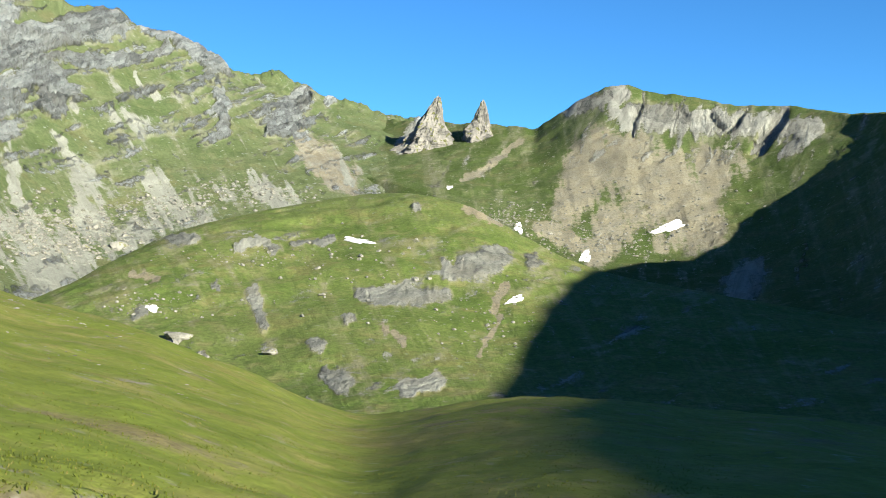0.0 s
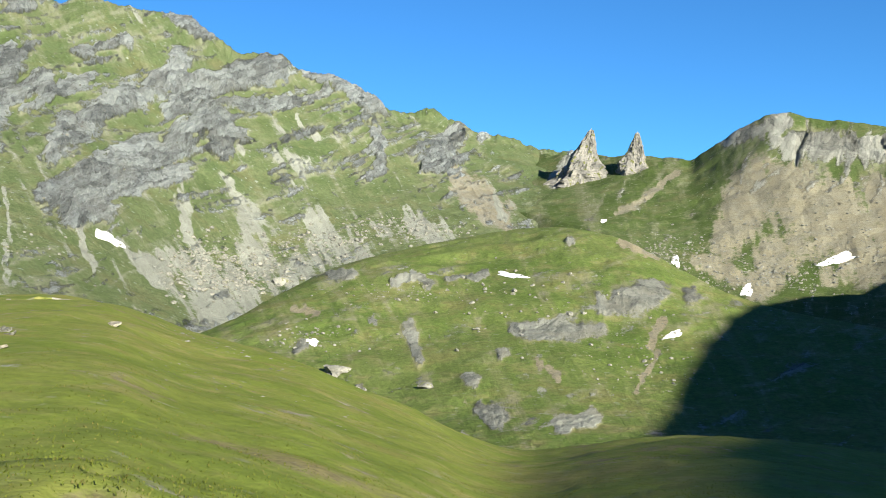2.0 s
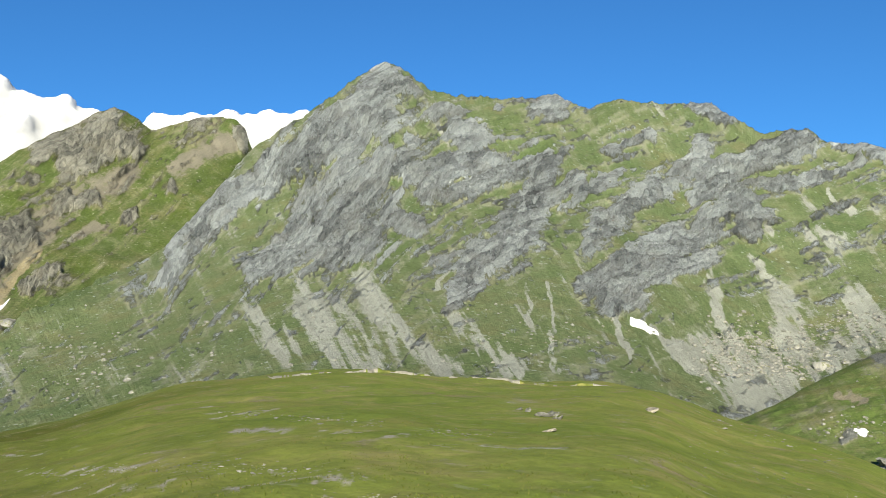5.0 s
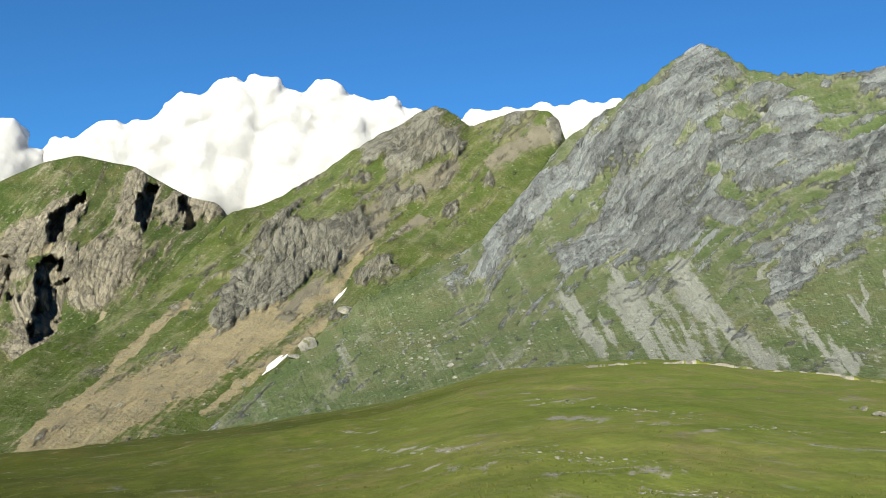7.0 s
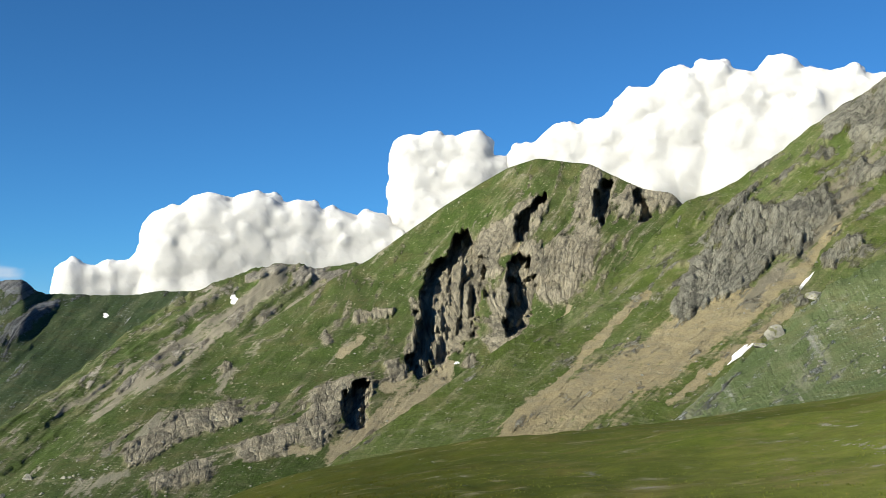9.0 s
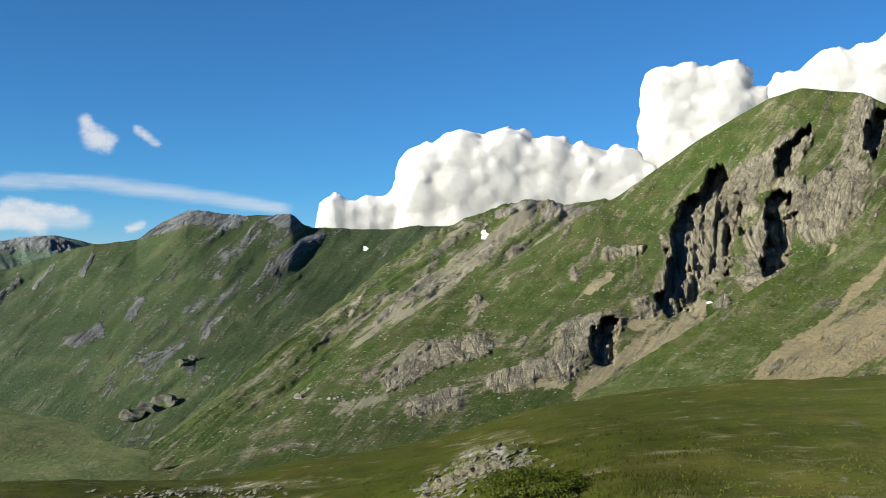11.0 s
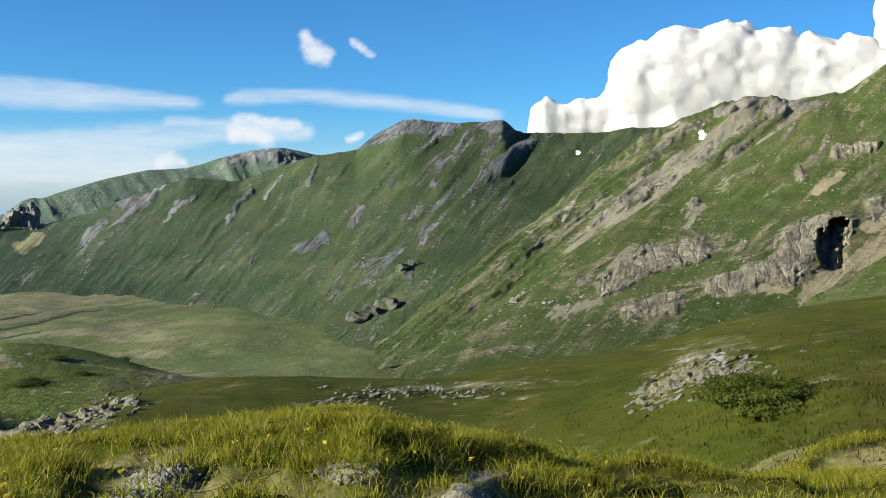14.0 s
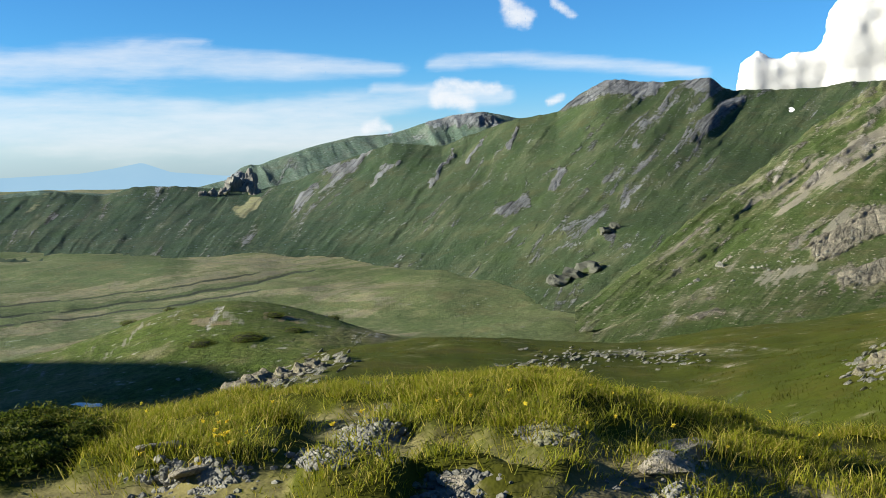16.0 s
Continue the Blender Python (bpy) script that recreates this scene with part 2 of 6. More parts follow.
    jag2 = n.math("ADD", n.math("MULTIPLY", n.math("SUBTRACT", rill, 0.5), 1.6), n.math("MULTIPLY", n.math("SUBTRACT", ragged, 0.5), 1.6))
    f_rock = n.step(n.math("ADD", split.outputs[0], jag), 0.30, 0.58)
    f_scree = n.step(n.math("ADD", split.outputs[1], jag2), 0.28, 0.66)
    f_bare = n.step(n.math("ADD", split.outputs[2], jag2), 0.28, 0.68)
    halo = n.math("MULTIPLY", n.step(n.math("ADD", split.outputs[0], n.math("MULTIPLY", jag2, 0.6)), 0.06, 0.42), 0.62)
    turf = n.mix(halo, turf, n.mix(0.5, n.mix(0.45, dry, scree), n.mix(0.3, earth, turf)))
    col = n.mix(f_bare, turf, earth)
    col = n.mix(f_scree, col, rubble)
    col = n.mix(f_rock, col, stone)
    nt.links.new(col, bsdf.inputs["Base Color"])
    bsdf.inputs["Roughness"].default_value = 0.92
    bsdf.inputs["Specular IOR Level"].default_value = 0.05
    soft = n.math("MULTIPLY", n.math("ADD", n.math("ADD", fine, n.math("MULTIPLY", rill2, 0.9 * grain)), n.math("MULTIPLY", grit, 0.5)), 0.23)
    hard = n.math("ADD", n.math("MULTIPLY", n.math("SUBTRACT", strat, 0.5), 1.8), n.math("ADD", n.math("MULTIPLY", n.math("SUBTRACT", ledge, 0.5), 0.6), n.math("MULTIPLY", n.math("SUBTRACT", leaf2, 0.5), 0.35)))
    hard = n.math("ADD", hard, n.math("ADD", n.math("MULTIPLY", n.math("SUBTRACT", pitted, 0.5), 2.0), n.math("SUBTRACT", n.math("ADD", n.math("MULTIPLY", slab, 0.8), n.math("MULTIPLY", chip, 0.35)), n.math("MULTIPLY", joint, 0.5))))
    relief = n.math("ADD", soft, n.math("MULTIPLY", hard, f_rock))
    nt.links.new(n.bump(relief, relief_k, unit * 0.5), bsdf.inputs["Normal"])
    return m


def stone_mat(name, a, b, unit, moss=None):
    m, nt, bsdf = make_mat(name)
    n = Net(nt)
    pos = n.add("ShaderNodeTexCoord").outputs["Object"]
    v1, v2 = n.noise(pos, 1.0 / unit, 6, 0.65), n.noise(pos, 7.0 / unit, 4, 0.6)
    col = n.mix(n.step(v1, 0.35, 0.65), a, b)
    col = n.mix(n.step(v2, 0.55, 0.75), col, n.mix(0.5, col, (0.028, 0.028, 0.025)))
    if moss:
        col = n.mix(n.step(n.noise(pos, 2.5 / unit, 3), 0.56, 0.64), col, moss)
    nt.links.new(col, bsdf.inputs["Base Color"])
    bsdf.inputs["Roughness"].default_value = 0.9
    bsdf.inputs["Specular IOR Level"].default_value = 0.15
    nt.links.new(n.bump(n.math("ADD", v1, n.math("MULTIPLY", v2, 0.4)), 0.7, unit * 0.3), bsdf.inputs["Normal"])
    return m


def snow_mat():
    m, nt, bsdf = make_mat("old_snow")
    n = Net(nt)
    pos = n.add("ShaderNodeTexCoord").outputs["Object"]
    v = n.noise(pos, 0.35, 5)
    nt.links.new(n.mix(n.step(v, 0.45, 0.75), (0.72, 0.73, 0.74), (0.54, 0.52, 0.48)), bsdf.inputs["Base Color"])
    bsdf.inputs["Roughness"].default_value = 0.7
    nt.links.new(n.bump(v, 0.4, 0.6), bsdf.inputs["Normal"])
    return m


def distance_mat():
    """Blue distance beyond the valley: haze painted as a colour that glows by itself."""
    m, nt, bsdf = make_mat("blue_haze_glow")
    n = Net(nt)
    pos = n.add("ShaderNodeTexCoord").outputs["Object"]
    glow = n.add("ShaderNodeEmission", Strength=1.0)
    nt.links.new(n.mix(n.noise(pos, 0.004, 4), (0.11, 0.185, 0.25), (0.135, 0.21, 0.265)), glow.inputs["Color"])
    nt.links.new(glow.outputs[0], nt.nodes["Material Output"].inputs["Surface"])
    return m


# slope greens, paled and blued to stand in for distance haze
GREEN_A, GREEN_B, DRY = (0.082, 0.113, 0.05), (0.104, 0.129, 0.062), (0.147, 0.158, 0.088)
GREY_A, GREY_B = (0.115, 0.115, 0.108), (0.259, 0.256, 0.234)
MAT = {
    "meadow": slope_mat("alpine_meadow_turf", (0.116, 0.152, 0.027), (0.146, 0.169, 0.037), (0.217, 0.193, 0.077), GREY_A, GREY_B, (0.300, 0.285, 0.240), (0.168, 0.152, 0.060), 1.6, 1.0, 0.18, 0.35),
    "knoll": slope_mat("knoll_turf_and_slabs", (0.087, 0.129, 0.032), (0.110, 0.143, 0.043), (0.180, 0.168, 0.081), (0.133, 0.138, 0.123), (0.199, 0.208, 0.184), (0.239, 0.238, 0.203), (0.219, 0.196, 0.133), 7.0, 0.5, 0.6, 0.6),
    "massif": slope_mat("grey_tilted_limestone_and_turf", GREEN_A, GREEN_B, DRY, (0.190, 0.215, 0.222), (0.385, 0.422, 0.426), (0.279, 0.294, 0.256), (0.219, 0.203, 0.147), 11.0, 0.72, 1.0, 0.6, 0.4),
    "right": slope_mat("brown_scree_ridge", (0.062, 0.090, 0.027), (0.074, 0.102, 0.038), DRY, (0.199, 0.205, 0.180), (0.290, 0.297, 0.263), (0.199, 0.196, 0.154), (0.216, 0.203, 0.143), 9.0, 0.5, 0.8, 0.6, 0.6),
    "second": slope_mat("ochre_earth_slope", (0.072, 0.097, 0.032), (0.060, 0.082, 0.019), DRY, (0.145, 0.144, 0.116), (0.284, 0.282, 0.235), (0.171, 0.157, 0.120), (0.240, 0.207, 0.123), 10.0, 0.7, 0.9, 0.8, 0.65),
    "hill": slope_mat("dark_crag_hill", (0.045, 0.070, 0.019), (0.062, 0.083, 0.029), (0.100, 0.105, 0.054), (0.175, 0.162, 0.122), (0.335, 0.308, 0.237), (0.233, 0.220, 0.168), (0.279, 0.245, 0.161), 9.0, 0.75, 0.9, 1.0, 0.7),
    "ridge": slope_mat("grey_scree_ridge", (0.049, 0.075, 0.023), (0.063, 0.085, 0.029), DRY, (0.193, 0.185, 0.156), (0.325, 0.307, 0.265), (0.231, 0.213, 0.168), (0.224, 0.185, 0.126), 14.0, 0.6, 0.9, 1.0, 0.5),
    # far greens carry haze in their colour; the tint adds bluer haze leftwards
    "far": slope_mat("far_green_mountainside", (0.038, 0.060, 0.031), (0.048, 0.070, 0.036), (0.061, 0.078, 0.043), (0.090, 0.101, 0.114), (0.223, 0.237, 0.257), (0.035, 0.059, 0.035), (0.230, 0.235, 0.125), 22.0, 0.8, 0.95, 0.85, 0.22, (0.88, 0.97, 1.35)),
    # pasture lightened for haze, with a haze-blue tint to the left
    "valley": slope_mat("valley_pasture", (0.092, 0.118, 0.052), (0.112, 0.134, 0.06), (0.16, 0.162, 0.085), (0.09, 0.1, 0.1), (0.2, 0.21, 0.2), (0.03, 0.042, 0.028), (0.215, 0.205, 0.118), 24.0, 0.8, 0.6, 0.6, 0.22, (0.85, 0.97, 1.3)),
    # haze painted into all base colours: pale, blue-green turf and rock
    "far2": slope_mat("haze_tinted_mountain", (0.087, 0.133, 0.115), (0.098, 0.143, 0.122), (0.108, 0.15, 0.13), (0.119, 0.147, 0.168), (0.252, 0.273, 0.294), (0.175, 0.182, 0.182), (0.175, 0.175, 0.14), 40.0, 0.6),
    "lowhill": slope_mat("low_hill_turf", (0.064, 0.089, 0.019), (0.082, 0.104, 0.027), (0.137, 0.125, 0.060), GREY_A, GREY_B, (0.165, 0.165, 0.125), (0.168, 0.140, 0.070), 4.0, 0.8, 0.6),
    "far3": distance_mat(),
    "dark_crag": stone_mat("dark_mossy_crag", (0.042, 0.045, 0.038), (0.091, 0.095, 0.077), 5.0, (0.042, 0.056, 0.021)),
    "snow": snow_mat(),
    "boulder": stone_mat("weathered_grey_boulder", (0.098, 0.099, 0.09), (0.215, 0.214, 0.19), 1.2, (0.12, 0.122, 0.07)),
    "rib": stone_mat("rough_lichened_rock", (0.07, 0.066, 0.052), (0.168, 0.154, 0.119), 0.3, (0.084, 0.084, 0.035)),
    "white_rock": stone_mat("pale_weathered_rock", (0.196, 0.178, 0.143), (0.315, 0.29, 0.238), 0.4, (0.14, 0.133, 0.07)),
    "pale": stone_mat("pale_limestone", (0.105, 0.104, 0.097), (0.203, 0.196, 0.178), 9.0, (0.098, 0.105, 0.042)),
}
EYE = 1.6


# ---- terrain sheets: azimuth (degrees to the left), height angle, distance ----
def blobs(spots, az, el):
    """Soft ellipses (azimuth, height angle, half length, half width, tilt) added up."""
    out = np.zeros_like(az)
    for a, e, hl, hw, tilt in spots:
        dx, dy = -(az - a), el - e
        c, s = math.cos(radians(tilt)), math.sin(radians(tilt))
        q = ((dx * c + dy * s) / hl) ** 2 + ((dy * c - dx * s) / hw) ** 2
        out = np.maximum(out, np.clip(1.25 - 0.75 * q, 0, 1))
    return out


def strokes(lines, az, el):
    """Soft brush strokes (points of azimuth, height angle, half width) laid over a grid; the strongest counts."""
    out = np.zeros_like(az)
    for line in lines:
        for p, q in zip(line, line[1:] if len(line) > 1 else line):
            reach = 2.0 * max(p[2], q[2]) + 0.8
            cols = np.nonzero((az[0] > min(p[0], q[0]) - reach) & (az[0] < max(p[0], q[0]) + reach))[0]
            if not len(cols):
                continue
            c = slice(cols[0], cols[-1] + 1)
            dx, dy = az[:, c] - p[0], el[:, c] - p[1]
            ux, uy = q[0] - p[0], q[1] - p[1]
            t = np.clip((dx * ux + dy * uy) / (ux * ux + uy * uy + 1e-6), 0, 1)
            d2 = (dx - t * ux) ** 2 + (dy - t * uy) ** 2
            out[:, c] = np.maximum(out[:, c], 1.2 * np.exp(-0.8 * (d2 / (p[2] + t * (q[2] - p[2])) ** 2) ** 1.5))
    return out


def place(az, el, r):
    a = np.radians(az)
    return np.stack([-r * np.sin(a), r * np.cos(a), EYE + r * np.tan(np.radians(el))], axis=-1)


def grid_object(name, P, cover, mat, bed=None, toning=None, fall=None):
    rows, cols = P.shape[:2]
    i = np.arange(rows * cols).reshape(rows, cols)
    quads = np.stack([i[:-1, :-1], i[:-1, 1:], i[1:, 1:], i[1:, :-1]], axis=-1).reshape(-1, 4)[:, ::-1]
    me = bpy.data.meshes.new(name)
    me.vertices.add(rows * cols)
    me.vertices.foreach_set("co", P.reshape(-1).astype(np.float32))
    me.loops.add(quads.size)
    me.loops.foreach_set("vertex_index", quads.reshape(-1).astype(np.int32))
    me.polygons.add(len(quads))
    me.polygons.foreach_set("loop_start", np.arange(0, quads.size, 4, dtype=np.int32))
    me.update(calc_edges=True)
    me.polygons.foreach_set("use_smooth", np.ones(len(quads), dtype=bool))
    at = me.color_attributes.new("cover", "FLOAT_COLOR", "POINT")
    at.data.foreach_set("color", np.concatenate([cover, np.ones((rows, cols, 1)) if toning is None else 1 - toning[..., None]], axis=-1).reshape(-1).astype(np.float32))
    bt = me.attributes.new("bed", "FLOAT_VECTOR", "POINT")
    bt.data.foreach_set("vector", (P if bed is None else bed).reshape(-1).astype(np.float32))
    ft = me.attributes.new("fall", "FLOAT_VECTOR", "POINT")
    ft.data.foreach_set("vector", (P if fall is None else fall).reshape(-1).astype(np.float32))
    me.materials.append(mat)
    return new(name, me)


def blur(values, az, width):
    """Gaussian mean along azimuth, width in degrees; the ends are held."""
    if not width or len(az) < 8:
        return values
    h = (az[-1] - az[0]) / (len(az) - 1)
    n = max(1, int(3 * width / h))
    n = min(n, len(az) - 1)
    w = np.exp(-0.5 * (np.arange(-n, n + 1) * h / width) ** 2)
    return np.convolve(np.pad(values, n, mode="edge"), w / w.sum(), mode="valid")


def curve(knots, az, soft_el=0.0, soft_r=2.5):
    """Height angle and distance along azimuth through knots (azimuth, angle, distance)."""
    k = np.array(sorted(knots))
    return blur(np.interp(az, k[:, 0], k[:, 1]), az, soft_el), blur(np.interp(az, k[:, 0], k[:, 2]), az, soft_r)


GRIDS = {}


def slope(name, mat, az0, az1, lines, rock=(), scree=(), bare=(), gully=(), rough=1.0, soft=1.0, tilt=40, step=0.09, loose=0.0, seed=0, back=1.3, crest_jag=0.0, spurs=0.0, fall=-60, rounded=False, stony=(), flip=False, streaky=0.16, pits=(), rib=0.45, bedded=1.0):
    """A mountainside from its foot line to its crest and over the back."""
    az = np.linspace(az0, az1, int((az1 - az0) / step) + 1)
    E, D = zip(*(curve(k, az, (2.2 if rounded else 0.12) if i == len(lines) - 1 else 2.5) for i, k in enumerate(lines)))
    E, D = np.array(E), np.array(D)
    crest = E[-1].copy()
    jag = crest_jag * fbm(az * 1.3, 0.5, 0.5, 5, seed + 50, 0.6)
    E[-1] = blur(E[-1], az, 2.2)
    span = np.median(np.abs(np.diff(E, axis=0)), axis=1)
    vs, v = [], 0
    for k, s in enumerate(span):
        count = max(8, int(s / step))
        vs += list(k + np.arange(count) / count)
    vs = np.array(vs + [len(lines) - 1.0])
    k = np.minimum(vs.astype(int), len(lines) - 2)
    q = (vs - k)[:, None]
    qe = np.where((k == len(lines) - 2)[:, None], np.sin(q * math.pi / 2), q) if rounded else q
    el = E[k] * (1 - qe) + E[k + 1] * qe
    r = D[k] * (1 - q) + D[k + 1] * q
    el = el + (crest - E[-1])[None, :] * sstep(0.45, 1.0, (vs - vs[-1] + 1))[:, None] + jag[None, :] * sstep(0.86, 1.0, (vs - vs[-1] + 1))[:, None]
    A = np.repeat(az[None, :], len(vs), axis=0)
    top = sstep(0, 0.06, (vs / vs[-1])[::-1])[:, None]
    # cover
    P = place(A, el, r)
    dist = np.median(D[-1])
    u = dist * 0.011
    X, Y, Z = (P[..., i] / u for i in range(3))
    mottle = fbm(X * 0.3, Y * 0.3, Z * 0.3, 4, seed)
    mid_a = (az0 + az1) / 2
    turn = np.radians(tilt(A, el) if callable(tilt) else tilt)
    c, s = np.cos(turn), np.sin(turn)
    curl = 0.9 * fbm(A * 0.13, el * 0.13, 0.6, 3, seed + 30)
    su, sv = (-(A - mid_a) * c + el * s), (el * c + (A - mid_a) * s) + curl
    strat = fbm(su * 0.5, sv * 2.6, 0.3, 5, seed + 9, 0.62)
    wx = 0.22 * fbm(A * 0.7, el * 0.7, 0.1, 4, seed + 20) + 0.10 * fbm(A * 3, el * 3, 0.1, 4, seed + 21)
    wy = 0.18 * fbm(A * 0.7, el * 0.7, 7.1, 4, seed + 22) + 0.10 * fbm(A * 3, el * 3, 7.1, 4, seed + 23)
    cf, sf = math.cos(radians(fall)), math.sin(radians(fall))
    down = fbm((-A * cf + el * sf) * 0.35, (el * cf + A * sf) * 3.0, 0.7, 4, seed + 24, 0.6)
    nothing = np.zeros_like(A)
    m_rock = np.clip(strokes(rock, A + wx, el + wy) * 0.88 + 0.14 * mottle + 0.26 * strat - 0.04 + loose, 0, 1) if len(rock) or loose else nothing
    if len(stony):
        m_rock = np.clip(m_rock + blobs(stony, A + wx, el + wy) * (0.08 + 0.26 * strat), 0, 1)
    m_scree = np.clip(strokes(scree, A + wx, el + wy) * 0.66 + 0.12 * mottle + streaky * down - 0.04, 0, 1) if len(scree) else nothing
    m_bare = np.clip(strokes(bare, A + wx, el + wy) * 0.85 + 0.12 * mottle + 0.24 * down - 0.08, 0, 1) if len(bare) else nothing
    # relief
    rk = sstep(0.15, 0.85, m_rock)
    flow = fbm(X * 0.1, Y * 0.1, Z * 0.05, 4, seed + 3)
    crag = ridged(su * 1.0, sv * 4.2, 0.1, 5, seed + 5) * 0.45 + ridged(X * 0.5, Y * 0.5, Z * 0.5, 5, seed + 6) * 0.4
    saw = (sv * 1.25 + 0.6 * fbm(su * 0.25, sv * 0.9, 0.4, 4, seed + 31)) % 1.0
    saw2 = (sv * 3.3 + 0.8 * fbm(su * 0.5, sv * 1.4, 0.4, 4, seed + 32)) % 1.0
    if flip:
        saw, saw2 = 1 - saw, 1 - saw2
    crag = crag + 0.45 * (saw - 0.5) + 0.45 * (saw2 - 0.5) + 0.28 * ridged(su * 4.0, sv * 11.0, 0.4, 3, seed + 7)
    if bedded < 1:
        crag = crag * bedded + (1 - bedded) * (0.75 * ridged(A * 1.1, el * 1.0, 0.3, 6, seed + 41) + 0.5 * ridged(A * 3.1, el * 2.6, 0.8, 5, seed + 42))
    relief = dist * (0.008 * soft * flow + 0.002 * soft * fbm(X * 0.6, Y * 0.6, Z * 0.6, 5, seed + 4) + 0.0088 * rough * rk * crag + 0.002 * rough * rk)
    relief = relief + dist * 0.0006 * down * sstep(0.3, 0.6, m_scree + m_bare)
    if spurs:
        across = el * cf + A * sf + 0.5 * wx
        relief = relief + dist * spurs * (ridged(across * 0.55, (-A * cf + el * sf) * 0.07, 0.2, 2, seed + 12) + rib * ridged(across * 1.7, (-A * cf + el * sf) * 0.2, 0.2, 3, seed + 14))
    if len(gully):
        cut = blobs(gully, A + 0.5 * wx, el + 0.5 * wy) + 0.28 * strat
        relief = relief - dist * 0.012 * sstep(0.35, 0.7, cut + 0.1 * mottle)
        m_rock = np.maximum(m_rock, 0.9 * sstep(0.4, 0.7, cut))
    relief = relief * (0.25 + 0.75 * top) * np.clip(r / dist, 0.4, 1.2)
    a = np.radians(A)
    P[..., 0] += np.sin(a) * relief * 0.85
    P[..., 1] -= np.cos(a) * relief * 0.85
    P[..., 2] += relief * 0.35
    if len(pits):   # deep clefts, pushed back along the eye's line to keep their place in view
        pit = sstep(0.40, 0.66, strokes(pits, A + 1.3 * wx, el + 1.3 * wy) + 0.22 * strat)
        eye = np.array((0, 0, EYE))
        P = eye + (P - eye) * (1 + pit * (0.038 + 0.012 * ridged(A * 1.6, el * 0.7, 0.2, 4, seed + 71)))[..., None]
        m_rock = np.maximum(m_rock, 0.95 * pit)
    k = dist * math.pi / 180
    bed = np.stack([su * k, -sv * k if flip else sv * k, down * k * 0.5], axis=-1)
    # back side
    extra = []
    last = P[-1]
    for j, f in enumerate((0.03, 0.1, 0.3)):
        b = last.copy()
        rr = np.linalg.norm(b[:, :2], axis=1)
        b[:, :2] *= 1 + (back - 1) * f
        b[:, 2] -= (back - 1) * f * rr * (0.35 + 0.25 * j)
        extra.append(b)
    PP = np.concatenate([P, np.array(extra)], axis=0)
    cover = np.stack([m_rock, m_scree, m_bare], axis=-1)
    cover = np.concatenate([cover, np.repeat(cover[-1:], 3, axis=0)], axis=0)
    bed = np.concatenate([bed, np.repeat(bed[-1:], 3, axis=0)], axis=0)
    run = np.stack([(-(A - mid_a) * cf + el * sf) * k, (el * cf + (A - mid_a) * sf + 0.25 * wx) * k, 0 * A], axis=-1)
    run = np.concatenate([run, np.repeat(run[-1:], 3, axis=0)], axis=0)
    GRIDS[name] = (az, P)
    return PP, cover, mat, bed, run


def on_slope(name, a, e):
    """The place on a sheet where a line from the eye at that azimuth and height angle meets it."""
    az, P = GRIDS[name]
    j = int(np.clip(np.searchsorted(az, a) - 1, 0, len(az) - 2))
    w = float(np.clip((a - az[j]) / (az[j + 1] - az[j]), 0, 1))
    col = P[:, j] * (1 - w) + P[:, j + 1] * w
    h = np.degrees(np.arctan2(col[:, 2] - EYE, np.linalg.norm(col[:, :2], axis=1)))
    over = np.nonzero(h >= e)[0]
    if not len(over) or over[0] == 0:
        return Vector(col[int(np.argmax(h))] if not len(over) else col[0])
    i = int(over[0])
    q = (e - h[i - 1]) / (h[i] - h[i - 1])
    return Vector(col[i - 1] * (1 - q) + col[i] * q)

# ---- cover of the slopes: strokes of azimuth, height angle, half width ----
MASSIF_SUMMIT = [
    [(42.1, 17.1, 0.47), (42.7, 15.4, 1.32), (44.5, 13.7, 1.32), (46.8, 12.5, 1.07), (48.7, 11.2, 0.95), (51, 9.5, 0.85), (52.9, 7.7, 0.76), (54.5, 5.1, 0.44)],
    [(41.8, 16.3, 0.76), (40.1, 15.9, 0.38)], [(41.7, 12.6, 0.57), (43.3, 10.5, 1.64), (45.5, 9.3, 1.45), (48.4, 6.4, 0.88)],
    [(43.6, 8, 1.58), (46.5, 7.4, 0.95), (49.7, 5.8, 0.44)], [(44.9, 6.4, 0.5)]]
MASSIF_BAND = [[(41.3, 11.7, 0.57), (39, 11.6, 0.88), (36.6, 11.9, 0.82), (34.3, 11.4, 0.57), (32.4, 11.9, 0.44)],
    [(39.6, 10.2, 0.57), (37.2, 10.8, 0.44), (34.9, 11.2, 0.32)], [(32.8, 10.9, 0.76), (34.4, 8, 1.2), (36.2, 6.2, 1.01), (37.7, 4.4, 0.69), (38.3, 3.5, 0.32)],
    [(37.6, 13.8, 0.63), (36.6, 13.4, 0.76)], [(35.3, 14.8, 0.28)], [(32.8, 14.7, 0.69)], [(40.5, 13.3, 0.35)], [(39.1, 14.6, 0.25), (38.1, 14.7, 0.19)],
    [(41.8, 8.9, 0.76), (40.3, 8.2, 0.57)]]
MASSIF_LEDGES = [[(23.4, 12.1, 0.57), (25.4, 10.6, 0.69), (27.3, 9.6, 0.57), (29.1, 8.2, 0.95), (30.3, 6.9, 0.57)], [(26.4, 12.8, 0.28), (29.3, 12.2, 0.28)],
    [(30.6, 10.7, 0.28), (32.8, 9.7, 0.41)], [(32.3, 14.7, 0.76), (31.7, 15.1, 0.57)], [(24.5, 14.5, 0.28), (22.1, 13.9, 0.38)], [(31.3, 12.5, 0.22), (33.7, 10.7, 0.25)],
    [(28.6, 11, 0.25), (31.5, 9.4, 0.28)]]
